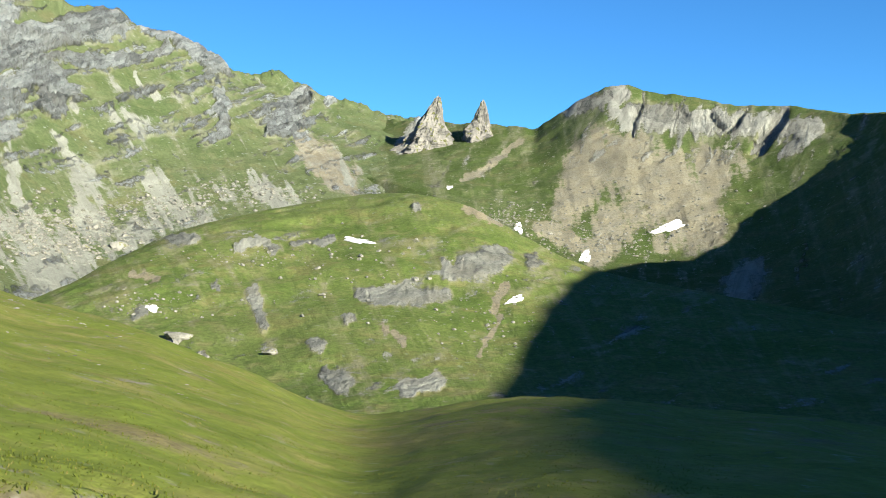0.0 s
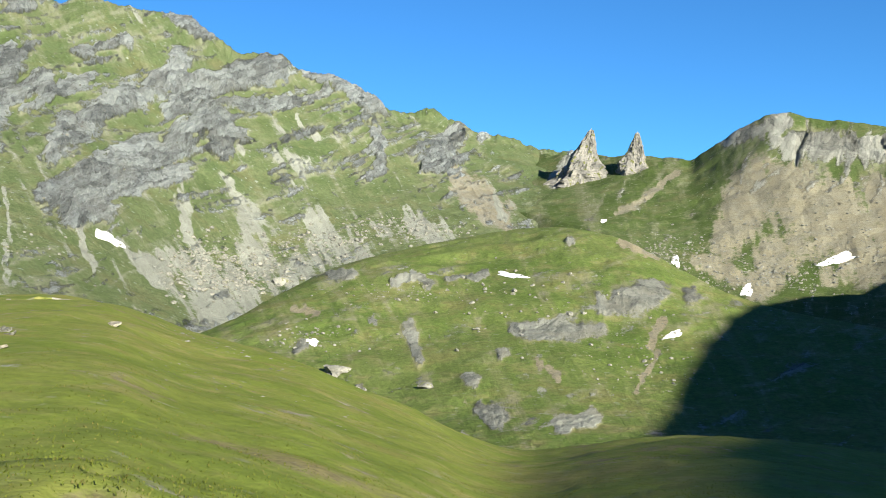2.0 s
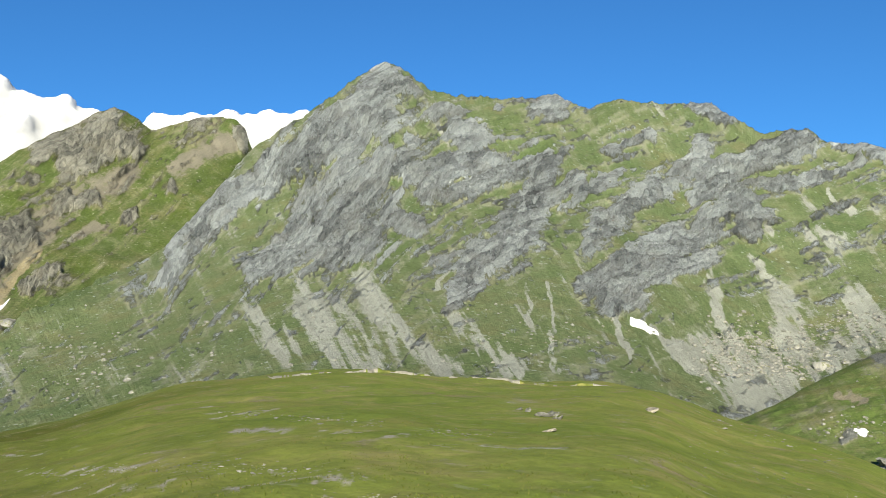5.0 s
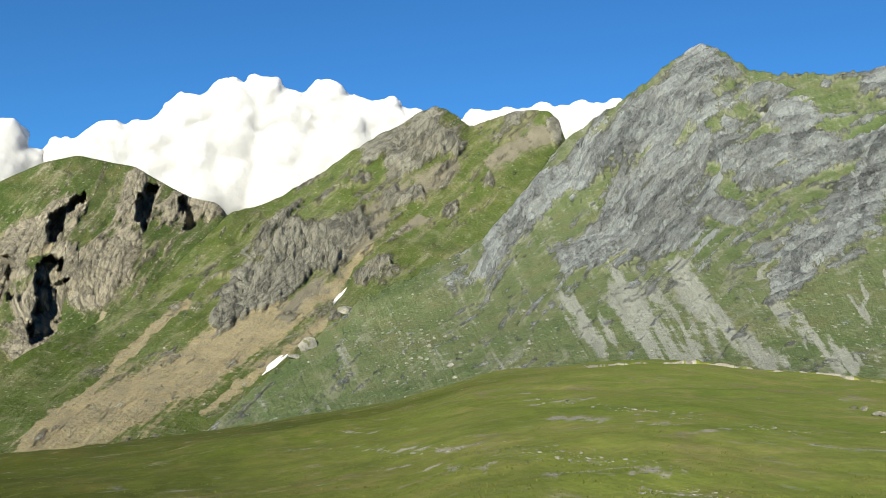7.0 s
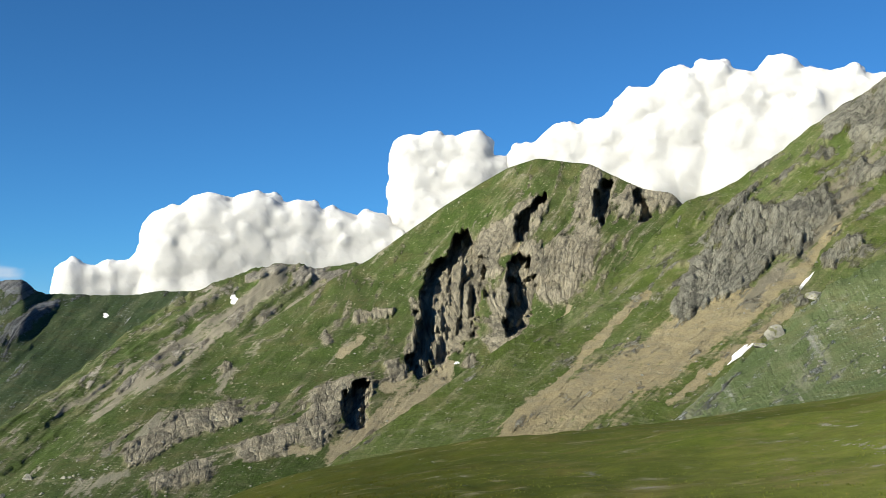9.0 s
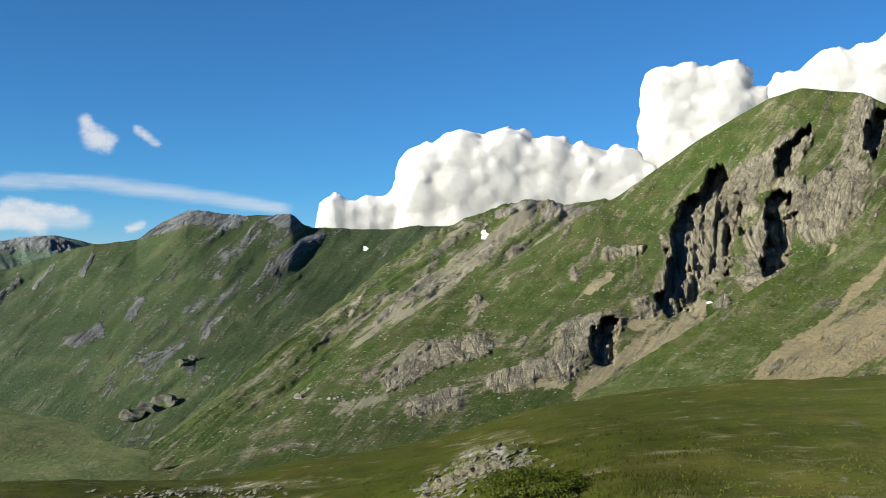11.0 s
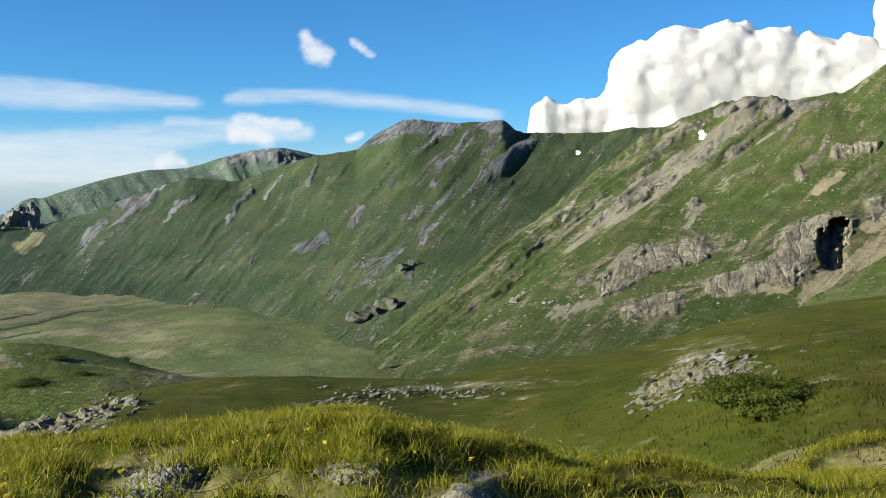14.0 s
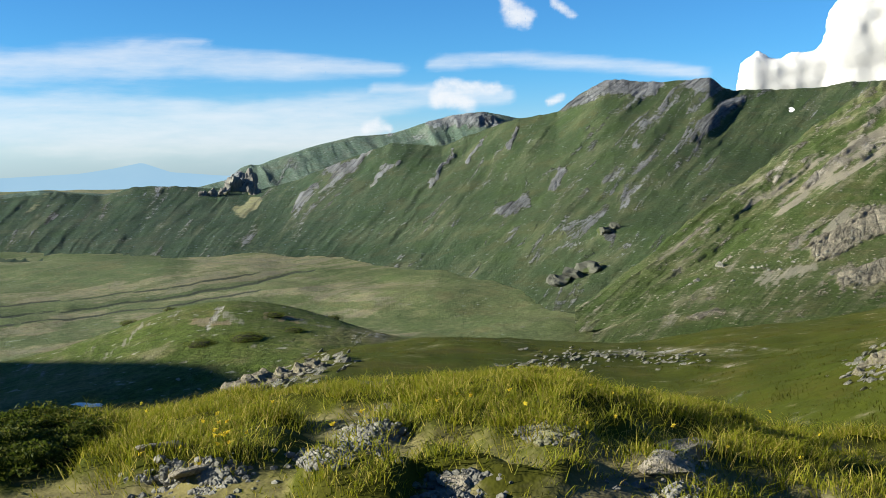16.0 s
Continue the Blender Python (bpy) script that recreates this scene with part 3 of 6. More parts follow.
MASSIF_ARCH = [[(18.3, 12, 0.63), (21.2, 11.4, 0.57), (23, 10.3, 0.76), (24.2, 9.5, 0.44)], [(23.7, 14.6, 0.28), (21.8, 14.5, 0.28)],
    [(21.8, 9.4, 0.69), (23.3, 8.1, 1.01), (26.3, 6.5, 0.88), (28.4, 5.5, 0.88), (30.4, 4.6, 0.69)], [(28.1, 4.1, 1.01), (29.3, 3.5, 0.44)],
    [(23.6, 6.2, 0.44), (24.5, 5.7, 0.5), (27, 5, 0.38)], [(21.6, 8.2, 0.95), (21.1, 7.1, 0.44)],
    [(16.6, 11.9, 0.32), (14.8, 11.2, 0.41), (13.5, 10.4, 0.41), (12.2, 9.9, 0.22)], [(21.2, 10, 0.28), (19.6, 9.9, 0.32), (17.4, 10, 0.28), (15.6, 10.6, 0.28)],
    [(12.9, 9.2, 0.25)], [(19, 12.8, 0.44), (19.9, 14.1, 0.28)]]
MASSIF_EAST_ROCK = [[(8.2, 8.4, 0.63), (8.6, 7.3, 0.82), (9.9, 6.8, 0.38)], [(12.9, 8.6, 0.32), (12.3, 6.5, 0.38)],
    [(16.2, 11.7, 0.28), (14.2, 11, 0.32), (12.3, 10.2, 0.28)], [(6.6, 8.3, 0.32)], [(1, 7.5, 0.41), (1.7, 6, 0.54)]]
MASSIF_FANS = [[(46.7, 5.1, 0.40), (46, 3.5, 1.26), (44.6, 2.1, 1.81), (43.1, 0.9, 1.89)], [(49.5, 4, 0.47), (48.6, 2.2, 1.02), (47.8, 1.3, 0.79)],
    [(43.4, 5.4, 0.47), (42.2, 3.2, 0.71), (40.4, 1.3, 0.62), (38.4, 0.1, 0.71)], [(38, 3.2, 0.28), (36.6, 1.7, 0.47), (34.9, 0.2, 0.86)],
    [(38.2, 6.9, 0.16), (38.7, 5.4, 0.16), (39, 4.4, 0.16)], [(33.9, 5, 0.16), (33.7, 2.6, 0.20)]]
MASSIF_TRACKS = [[(32.6, 4.9, 0.13), (32.3, 2.7, 0.13), (32.6, 1.1, 0.13), (32.1, -0.2, 0.19)], [(28.8, 3.1, 0.13), (28.1, 0.5, 0.19)],
    [(27.1, 2.2, 0.19), (25.8, 1, 0.32), (25, -0.1, 0.5)], [(10.4, 3.9, 0.25), (10.1, 3, 0.76), (8.5, 2.5, 0.63)], [(6.3, 5.8, 0.16), (5.2, 3.6, 0.25)]]
MASSIF_RUBBLE = [[(26.7, 1.8, 0.20), (25.1, 1, 0.71), (23, 0.6, 1.42), (21.4, -1.5, 1.19)], [(23.6, 5.9, 0.20), (23.3, 4, 0.28), (23.1, 2.1, 0.31)],
    [(21.5, 6, 0.16), (20.2, 4.4, 0.51), (19.4, 2.5, 1.02), (19.9, -0.1, 1.65), (20.5, -1.6, 1.42)], [(16.1, 3.6, 0.71), (15.3, 1.9, 1.42), (17.3, 0.3, 0.86)],
    [(13.5, 1.5, 0.86)], [(11.2, 4.3, 0.24), (10.3, 3, 0.79), (9.1, 2.5, 0.86)], [(12.8, 3.2, 0.40), (11.9, 2.7, 0.47)], [(21.2, 9.1, 0.12), (19.9, 7.3, 0.16)],
    [(17.4, 9.5, 0.12), (16.2, 8.1, 0.20)], [(18, 7, 0.40), (16.7, 6.3, 0.51)], [(15.8, 8.2, 0.31), (14.8, 8.2, 0.24)]]
MASSIF_BROWN = [[(8.2, 6.5, 0.38), (7.3, 5.4, 1.01), (5.9, 3.9, 1.07), (5.2, 3.1, 0.38)], [(24, 6.4, 0.16), (24.3, 8, 0.19)]]
SECOND_SLIDE = [[(62.5, 4.6, 0.32), (64.3, 3.2, 0.63), (67.6, 1.4, 1.45), (71, -0.8, 1.7), (75.1, -3.1, 1.51), (78.3, -5.1, 1.26)],
    [(63.4, 2.1, 0.22), (65.5, 0.5, 0.28), (67.7, -1.4, 0.28), (70, -2.9, 0.25)], [(71.3, 3, 0.19), (74.1, 0.1, 0.35), (77, -2.7, 0.28), (79.3, -5, 0.28)],
    [(61, 6.5, 0.32), (62.5, 4.6, 0.32)], [(63.7, 3.5, 0.38), (66.4, 2.9, 0.25)]]
SECOND_BROWN = [[(56.2, 10.9, 0.5), (58.5, 9.8, 0.63), (60.8, 7.9, 0.76), (63, 5.3, 0.57)], [(53.9, 11.3, 0.5), (52.3, 12.4, 0.5), (51, 13.3, 0.57)],
    [(57.5, 8.3, 0.25), (59.5, 7.3, 0.25)], [(63.9, 4.3, 0.57), (65.8, 2.4, 0.44)]]
SECOND_CRAGS = [[(57.3, 13.8, 0.44), (58.4, 12.5, 1.14), (60.9, 11.8, 0.57)], [(56.4, 12.4, 0.76), (59.9, 11, 0.5)], [(50.5, 13.7, 0.38), (50.2, 12.9, 0.25)],
    [(52.6, 13.8, 0.28)], [(62.1, 7.6, 0.82), (64.6, 6.2, 1.58), (66.8, 4.3, 1.26), (69.2, 2.3, 0.69)], [(59.5, 9.1, 0.5), (58.2, 9.5, 0.38)], [(56.2, 8.6, 0.44)],
    [(54.1, 10.1, 0.38)], [(60.1, 5.4, 0.32), (61.4, 4.7, 0.32)], [(62.9, 2.4, 0.28)]]
HILL_CLEFTS = [[(81.4, 5.8, 0.70), (82, 3.7, 1.65), (82.5, 1.8, 1.5), (83.2, -0.3, 0.80)], [(78.4, 4.7, 0.53), (78.1, 2.7, 0.80), (78.9, 0.9, 0.53)],
    [(76.9, 8.7, 0.2), (77.9, 7.4, 0.42), (78.5, 6.4, 0.32)], [(73.4, 9.4, 0.3), (73.5, 7.4, 0.28)], [(71.2, 8.6, 0.22), (71.0, 7.1, 0.25)],
    [(87.2, -2.4, 0.62), (87.6, -4, 0.70)], [(84.3, -0.8, 0.39), (83.9, -1.3, 0.39)]]
HILL_CRAGS = [[(77.6, 7.6, 0.82), (79.9, 6, 0.82), (83.1, 1.9, 1.07), (84.1, -0.3, 0.63)], [(79.3, 0.5, 0.82), (78.9, 2.7, 0.95), (77.3, 5, 0.88)],
    [(75.4, 4.6, 1.26), (76.3, 3, 0.82)], [(74.4, 5.9, 1.07)], [(74.2, 9.8, 0.5), (74, 7.8, 0.69)], [(72.1, 8.1, 0.82), (69.9, 8.3, 0.63)], [(79.9, 4.3, 0.5)],
    [(81.2, -0.8, 0.44)]]
HILL_LEDGES = [[(87, -2.3, 0.69), (89.1, -3.2, 0.95), (89.8, -4.8, 0.69)], [(85.4, -1.3, 0.63)], [(91.7, -5.1, 0.69), (93.9, -5.8, 0.5)],
    [(94.8, -3.8, 0.57), (97.3, -4.5, 0.69), (99.6, -5.5, 0.69)], [(92.4, -3.2, 0.25)], [(94.9, -1.1, 0.32)], [(87.4, 1.7, 0.32), (85.7, 2.1, 0.25)], [(89.3, 0.5, 0.32)],
    [(96.3, -6.8, 0.57), (98.4, -7.3, 0.44)], [(80.3, -7.3, 0.32)]]
HILL_SLIDES = [[(82.3, -0.8, 0.25), (83.3, -2.6, 1.01), (85.7, -4.4, 1.07), (88.6, -6.3, 0.82)], [(75.6, 2.1, 0.22), (76.2, 0.5, 0.38), (77.5, -1, 0.28)],
    [(79, -2.4, 0.19), (80.6, -3.8, 0.25), (82.2, -5, 0.19)], [(74.1, 3, 0.13), (77, -0.8, 0.16), (79.9, -4.9, 0.16)], [(72.2, 4.3, 0.1), (74.5, 0.8, 0.13)],
    [(87.3, 0.5, 0.19), (88.6, -0.5, 0.13)]]
HILL_BROWN = [[(80.2, 5.5, 0.28), (78.7, 5.7, 0.38)], [(74.7, 5.6, 0.69), (77, 3.5, 0.63)], [(84.6, -1.6, 0.32), (85.7, -2.4, 0.38)], [(75.7, 3, 0.32)],
    [(87.9, -3.4, 0.32)], [(89.8, -5.5, 0.25), (91.7, -5.8, 0.25)]]
HILL_SCREE = [[(98.2, -4, 0.44), (100.8, -5.6, 0.5)], [(99.9, -6.7, 0.28), (102.7, -7.5, 0.44)], [(94.6, -1.4, 0.25), (95.5, -2.4, 0.25)]]
RIDGE_SCREE = [[(91.9, 3.7, 0.44), (94, 2.2, 0.69), (96.8, 0.1, 0.57), (99.1, -1.7, 0.5), (101.4, -3.2, 0.63)], [(89, 3.7, 0.38), (92.5, 1.7, 0.44), (94.3, 0.4, 0.25)],
    [(95, 1.7, 0.38), (98, -0.2, 0.32), (100, -2, 0.28)], [(88.3, 3.4, 0.25), (89.9, 2.4, 0.28)], [(92.8, 0.8, 0.16), (97, -2.4, 0.25), (100, -3.1, 0.25)],
    [(95.6, 3, 0.44), (97.7, 1.4, 0.28)]]
RIDGE_CREST = [[(93.8, 3.9, 0.25), (91.9, 4.3, 0.38), (89.9, 4, 0.35), (88.5, 4.1, 0.28)], [(94.9, -0.8, 0.32), (94, -0.5, 0.28)]]
KNOLL_SLABS = [[(4.9, -2.4, 0.32), (3.5, -2.8, 0.63), (1.7, -2.7, 0.63), (-0.1, -2.6, 0.38)], [(-0.5, -1.7, 0.44), (-1.6, -1.2, 0.69), (-3.1, -0.7, 0.63)],
    [(-0.1, -0.7, 0.19)], [(-5.2, -0.7, 0.5)], [(5.4, -4.1, 0.35)], [(6.7, -7.2, 0.32), (5.7, -7.9, 0.57)], [(7.7, -8.8, 0.32)], [(1.9, -8.2, 0.57), (0.6, -7.9, 0.57)],
    [(6.4, 0.7, 0.22), (8.6, 0.2, 0.16)], [(1.4, 2.3, 0.22)], [(15.3, -0, 0.19), (14.1, 0.1, 0.19)], [(11.5, -0.1, 0.25), (10.3, 0.1, 0.16)]]
KNOLL_STONES = [[(10.7, -2.4, 0.32), (10.1, -4.6, 0.28)], [(15.2, 0.1, 0.35), (14.2, 0.4, 0.22)], [(12.9, -2.4, 0.22)], [(8.2, 0.5, 0.16), (6.7, 0.3, 0.19)],
    [(10.4, 0.4, 0.16), (9.5, -0.2, 0.25)], [(-0.3, -0.9, 0.22)], [(7.1, -5.7, 0.44)], [(17.4, -4, 0.13), (16.7, -3.5, 0.22)]]
KNOLL_EARTH = [[(3.6, -4.7, 0.19), (2.3, -5.5, 0.32)], [(-3.5, -2.2, 0.28), (-2.9, -3.6, 0.32)], [(-1.4, 2.1, 0.25), (-3.5, 1.5, 0.25), (-5.4, 0.9, 0.28)],
    [(-3.2, -3.9, 0.16), (-2.2, -6.1, 0.19)], [(16.1, -2, 0.28), (17.6, -1.5, 0.19)], [(-7.3, 6.5, 0.13), (-3.9, 4.7, 0.16), (-0.1, 3.3, 0.16)]]
RIGHT_CRAGS = [[(-7.3, 7.8, 0.38), (-8.9, 8.2, 0.57), (-10.1, 8.7, 0.5)],
    [(-10.5, 7.6, 0.69), (-12.6, 7, 0.82), (-14.5, 7.1, 0.69), (-16, 6.9, 0.57), (-17.5, 6.6, 0.57), (-18.8, 6.2, 0.63), (-20.4, 6.4, 0.69)],
    [(0.3, 8.1, 0.32), (1.3, 6.7, 0.57), (2.3, 5.6, 0.41)], [(-2.3, 7.5, 0.32), (-2.1, 6.7, 0.38)], [(-16.3, -3.2, 0.95), (-17.5, -1.3, 0.69)], [(-19.2, 5.2, 0.44)]]
RIGHT_SCREE = [[(-8.9, 6, 0.82), (-7.9, 3.5, 1.39), (-7.1, 2, 0.90)], [(-10.5, 4.4, 2.05), (-13, 2.9, 2.25), (-14.3, 1.2, 1.48)],
    [(-10.2, 1.5, 1.64), (-8.9, -0.1, 1.07)], [(-15.4, 4.3, 1.39)], [(-5.7, 1.2, 0.57), (-7.3, 0.2, 0.57)], [(-12.7, 0.2, 0.82)],
    [(-4.7, 6, 0.17), (-3.1, 4.9, 0.21), (-1.2, 3.8, 0.25)]]
FAR_CREST = [[(113.4, 2.2, 0.28), (112.1, 2.7, 0.41), (110.5, 3.4, 0.57), (108.5, 3.3, 0.28)], [(106.9, 3.2, 0.22), (105.6, 3.1, 0.44)],
    [(104.2, 2, 0.41), (105.9, 1, 0.32)], [(102.5, -2.5, 0.22)], [(116.1, -3.3, 0.35), (117.3, -3.8, 0.32)], [(111, -5.1, 0.32)], [(109.8, -0.1, 0.25)],
    [(113.7, -1.5, 0.22), (114.4, -2.5, 0.19)], [(108.8, -7.7, 0.44), (110.5, -8, 0.19)], [(108.2, -9.5, 0.28), (108.8, -9.2, 0.22)], [(113.7, -9.9, 0.19)]]
FAR_RIBS = [[(124.4, -0.1, 0.17), (126.5, -1.5, 0.27), (127.7, -0.9, 0.15)], [(128, -2.4, 0.15), (129.2, -3.6, 0.12)], [(125.6, 0.6, 0.12)],
    [(120.1, -0.3, 0.08), (121.3, -2.2, 0.10)], [(118.2, 0.4, 0.08), (119.1, -0.9, 0.08)], [(123.2, -0.9, 0.10), (124.4, -2.2, 0.12)],
    [(116.3, 1, 0.08), (116.9, -0.3, 0.10)]]
FAR2_TOPS = [[(121.3, 1.2, 0.25), (119.7, 1.6, 0.41), (118.2, 1.6, 0.44), (117.2, 1.3, 0.25)], [(132.6, -1.3, 0.44), (132.1, -1.9, 0.32)], [(123.5, 0.8, 0.16)]]
# soft ellipses: azimuth, height angle, half length, half width, tilt
RIGHT_GULLY = [(-11.1, 7.4, 1.3, 0.13, 75), (-18.3, 6.3, 1.5, 0.36, 55), (-17.4, 5.7, 0.8, 0.16, 60), (-15.2, 7.1, 0.9, 0.10, -60),
    (-13.6, 7.5, 0.8, 0.10, -50), (-16.4, 6.9, 0.9, 0.10, 52)]
STONE_BANDS = [(50.5, -2.3, 2.3, 0.20, 0), (47.9, -3.3, 4.9, 0.26, 0), (49.0, -5.9, 6.2, 0.52, 0), (44.0, -7.2, 5.5, 0.33, -3),
    (41.4, -3.5, 2.3, 0.20, 0), (57.9, -5.0, 5.9, 0.26, 0), (55.0, -6.1, 5.9, 0.33, 0), (50.5, -2.0, 2.6, 0.16, 0)]

# ---- mountains ----

def mountain(name, label, *args, **kw):
    PP, cover, mat, bed, run = slope(*args, **kw)
    # haze painted into the far turf, bluer to the left
    far_haze = sstep(112, 136, np.degrees(np.arctan2(-PP[..., 0], PP[..., 1]))) if mat == "far" else None
    return tagged(grid_object(name, PP, cover, MAT[mat], bed, far_haze, run), label, "mountain", kind="structure")


# distant mountains; the blue range glows by itself instead of catching sunlight
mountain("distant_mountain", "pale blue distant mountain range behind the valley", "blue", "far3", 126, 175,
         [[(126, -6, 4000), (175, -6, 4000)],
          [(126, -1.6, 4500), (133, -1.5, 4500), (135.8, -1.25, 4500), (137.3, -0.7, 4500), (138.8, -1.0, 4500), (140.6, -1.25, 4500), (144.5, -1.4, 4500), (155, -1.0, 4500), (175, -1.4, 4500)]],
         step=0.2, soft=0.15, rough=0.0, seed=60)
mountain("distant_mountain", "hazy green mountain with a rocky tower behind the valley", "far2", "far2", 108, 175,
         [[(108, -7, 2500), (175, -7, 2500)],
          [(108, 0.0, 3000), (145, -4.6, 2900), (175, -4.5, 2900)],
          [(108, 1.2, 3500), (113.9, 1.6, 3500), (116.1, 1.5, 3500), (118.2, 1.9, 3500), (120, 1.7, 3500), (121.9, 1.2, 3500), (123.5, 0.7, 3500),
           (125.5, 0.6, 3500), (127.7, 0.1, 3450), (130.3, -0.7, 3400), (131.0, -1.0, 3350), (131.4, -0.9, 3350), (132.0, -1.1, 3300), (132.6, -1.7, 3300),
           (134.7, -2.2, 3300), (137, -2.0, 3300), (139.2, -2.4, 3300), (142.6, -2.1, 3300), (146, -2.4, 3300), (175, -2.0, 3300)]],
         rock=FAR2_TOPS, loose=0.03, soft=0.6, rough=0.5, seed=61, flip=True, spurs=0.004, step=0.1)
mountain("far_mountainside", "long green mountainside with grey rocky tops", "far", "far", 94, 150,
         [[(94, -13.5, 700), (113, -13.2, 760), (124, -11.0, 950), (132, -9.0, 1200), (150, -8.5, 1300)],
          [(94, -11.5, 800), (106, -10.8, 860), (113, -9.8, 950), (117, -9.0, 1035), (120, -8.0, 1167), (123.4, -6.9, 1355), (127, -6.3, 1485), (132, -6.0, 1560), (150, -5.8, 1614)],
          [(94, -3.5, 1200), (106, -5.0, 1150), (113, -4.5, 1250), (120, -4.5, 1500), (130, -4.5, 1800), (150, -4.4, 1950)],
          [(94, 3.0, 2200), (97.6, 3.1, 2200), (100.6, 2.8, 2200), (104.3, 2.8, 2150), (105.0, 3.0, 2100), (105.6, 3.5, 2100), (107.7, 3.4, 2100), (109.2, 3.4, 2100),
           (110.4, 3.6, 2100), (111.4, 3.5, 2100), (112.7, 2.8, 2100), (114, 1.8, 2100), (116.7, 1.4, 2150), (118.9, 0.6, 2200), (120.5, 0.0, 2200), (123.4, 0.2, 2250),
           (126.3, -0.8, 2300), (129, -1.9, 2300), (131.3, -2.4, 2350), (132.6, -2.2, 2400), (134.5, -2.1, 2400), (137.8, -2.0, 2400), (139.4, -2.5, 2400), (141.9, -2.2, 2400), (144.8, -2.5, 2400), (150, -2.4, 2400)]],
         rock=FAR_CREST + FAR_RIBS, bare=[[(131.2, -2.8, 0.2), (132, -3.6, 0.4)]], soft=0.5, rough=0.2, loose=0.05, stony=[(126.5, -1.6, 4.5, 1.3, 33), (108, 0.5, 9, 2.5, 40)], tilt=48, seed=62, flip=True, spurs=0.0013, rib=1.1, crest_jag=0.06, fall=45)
mountain("scree_ridge", "grey scree ridge with a ragged rocky crest", "ridge", "ridge", 83, 113,
         [[(83, -6, 900), (95, -6.5, 850), (103, -8, 800), (113, -11, 700)],
          [(83, 0, 1100), (95, -1.5, 1100), (103, -4, 1000), (113, -10, 760)],
          [(83, 5.5, 1500), (87.8, 4.8, 1500), (90.0, 4.4, 1500), (90.4, 4.6, 1500), (92.1, 4.7, 1480), (94, 4.2, 1450), (96.2, 3.4, 1400), (97.4, 2.8, 1400),
           (100, 1.0, 1350), (103, -1.6, 1200), (106, -3.8, 1050), (109, -6.4, 900), (113, -9.6, 800)]],
         scree=RIDGE_SCREE, rock=RIDGE_CREST, soft=0.8, rough=0.5, bedded=0.5, seed=63, flip=True, loose=0.02, stony=[(93, 2.5, 8, 2.2, 25), (98, 0.0, 6, 2.0, 36)], spurs=0.004, crest_jag=0.14, fall=38, tilt=38, streaky=0.5)
mountain("crag_hill", "green hill broken by dark grey crags and gullies", "hill", "hill", 65, 112,
         [[(65, -8, 480), (80, -9, 450), (95, -10.5, 380), (112, -13, 300)],
          [(65, 3, 800), (80, -2, 700), (90, -5, 560), (100, -7.5, 480), (112, -11.5, 360)],
          [(65, 6, 1000), (69.0, 7.9, 1000), (69.6, 8.6, 1000), (71.2, 8.9, 1000), (73.0, 9.8, 1000), (74.2, 10.4, 1000), (77.2, 10.8, 1000), (78.9, 10.3, 1000), (80.5, 9.4, 990),
           (82.8, 8.0, 980), (85.4, 6.2, 950), (87.0, 5.0, 930), (89, 3.9, 900), (93.4, 0.9, 850), (96.9, -0.8, 780), (99.8, -2.8, 700), (102.5, -5.0, 620), (106, -7.6, 520), (112, -10.8, 400)]],
         rock=HILL_CRAGS + HILL_LEDGES, scree=HILL_SCREE, bare=HILL_SLIDES + HILL_BROWN, pits=HILL_CLEFTS, step=0.075, streaky=0.4, soft=0.9, rough=0.5, bedded=0.5, seed=64, flip=True, tilt=lambda A, el: 18 + 45 * sstep(-1.5, 3.0, el), fall=48, loose=0.06, stony=[(77, 5.0, 6.5, 3.4, 35), (94, -4.4, 8, 1.8, 15), (72, 8.2, 3, 1.5, -30)])
mountain("ochre_mountain", "mountain with grey summit rocks and a long ochre earth slide", "second", "second", 44, 94,
         [[(44, -6, 350), (66, -8, 350), (80, -10, 320), (94, -12, 300)],
          [(44, 9, 900), (56, 6, 760), (66, 1.5, 600), (80, -5.5, 420), (90, -9, 360), (94, -11.5, 330)],
          [(44, 12.0, 1000), (49.7, 12.6, 1000), (49.95, 13.6, 1000), (50.6, 14.3, 1000), (51.4, 14.3, 1000), (52.6, 14.2, 1000), (54, 13.8, 1000), (55.2, 13.4, 1000), (56.3, 14.2, 1000),
           (57.3, 14.5, 1000), (58.4, 14.0, 990), (59.6, 13.2, 980), (60.9, 12.6, 960), (62, 11.9, 940), (63.5, 10.8, 920), (66, 9.2, 880), (69.0, 8.0, 840), (72.5, 4.3, 740),
           (75.7, 1.8, 660), (79, 0.3, 600), (83.5, -2.8, 520), (87, -5.1, 460), (89.8, -7.0, 420), (94, -10.5, 360)]],
         rock=SECOND_CRAGS, scree=SECOND_BROWN, bare=SECOND_SLIDE, step=0.075, soft=0.8, rough=0.9, bedded=0.4, seed=65, flip=True, fall=42, loose=0.07, stony=[(62, 8.5, 10, 4.0, 38), (56, 12.5, 5, 2.0, 20)], crest_jag=0.08)
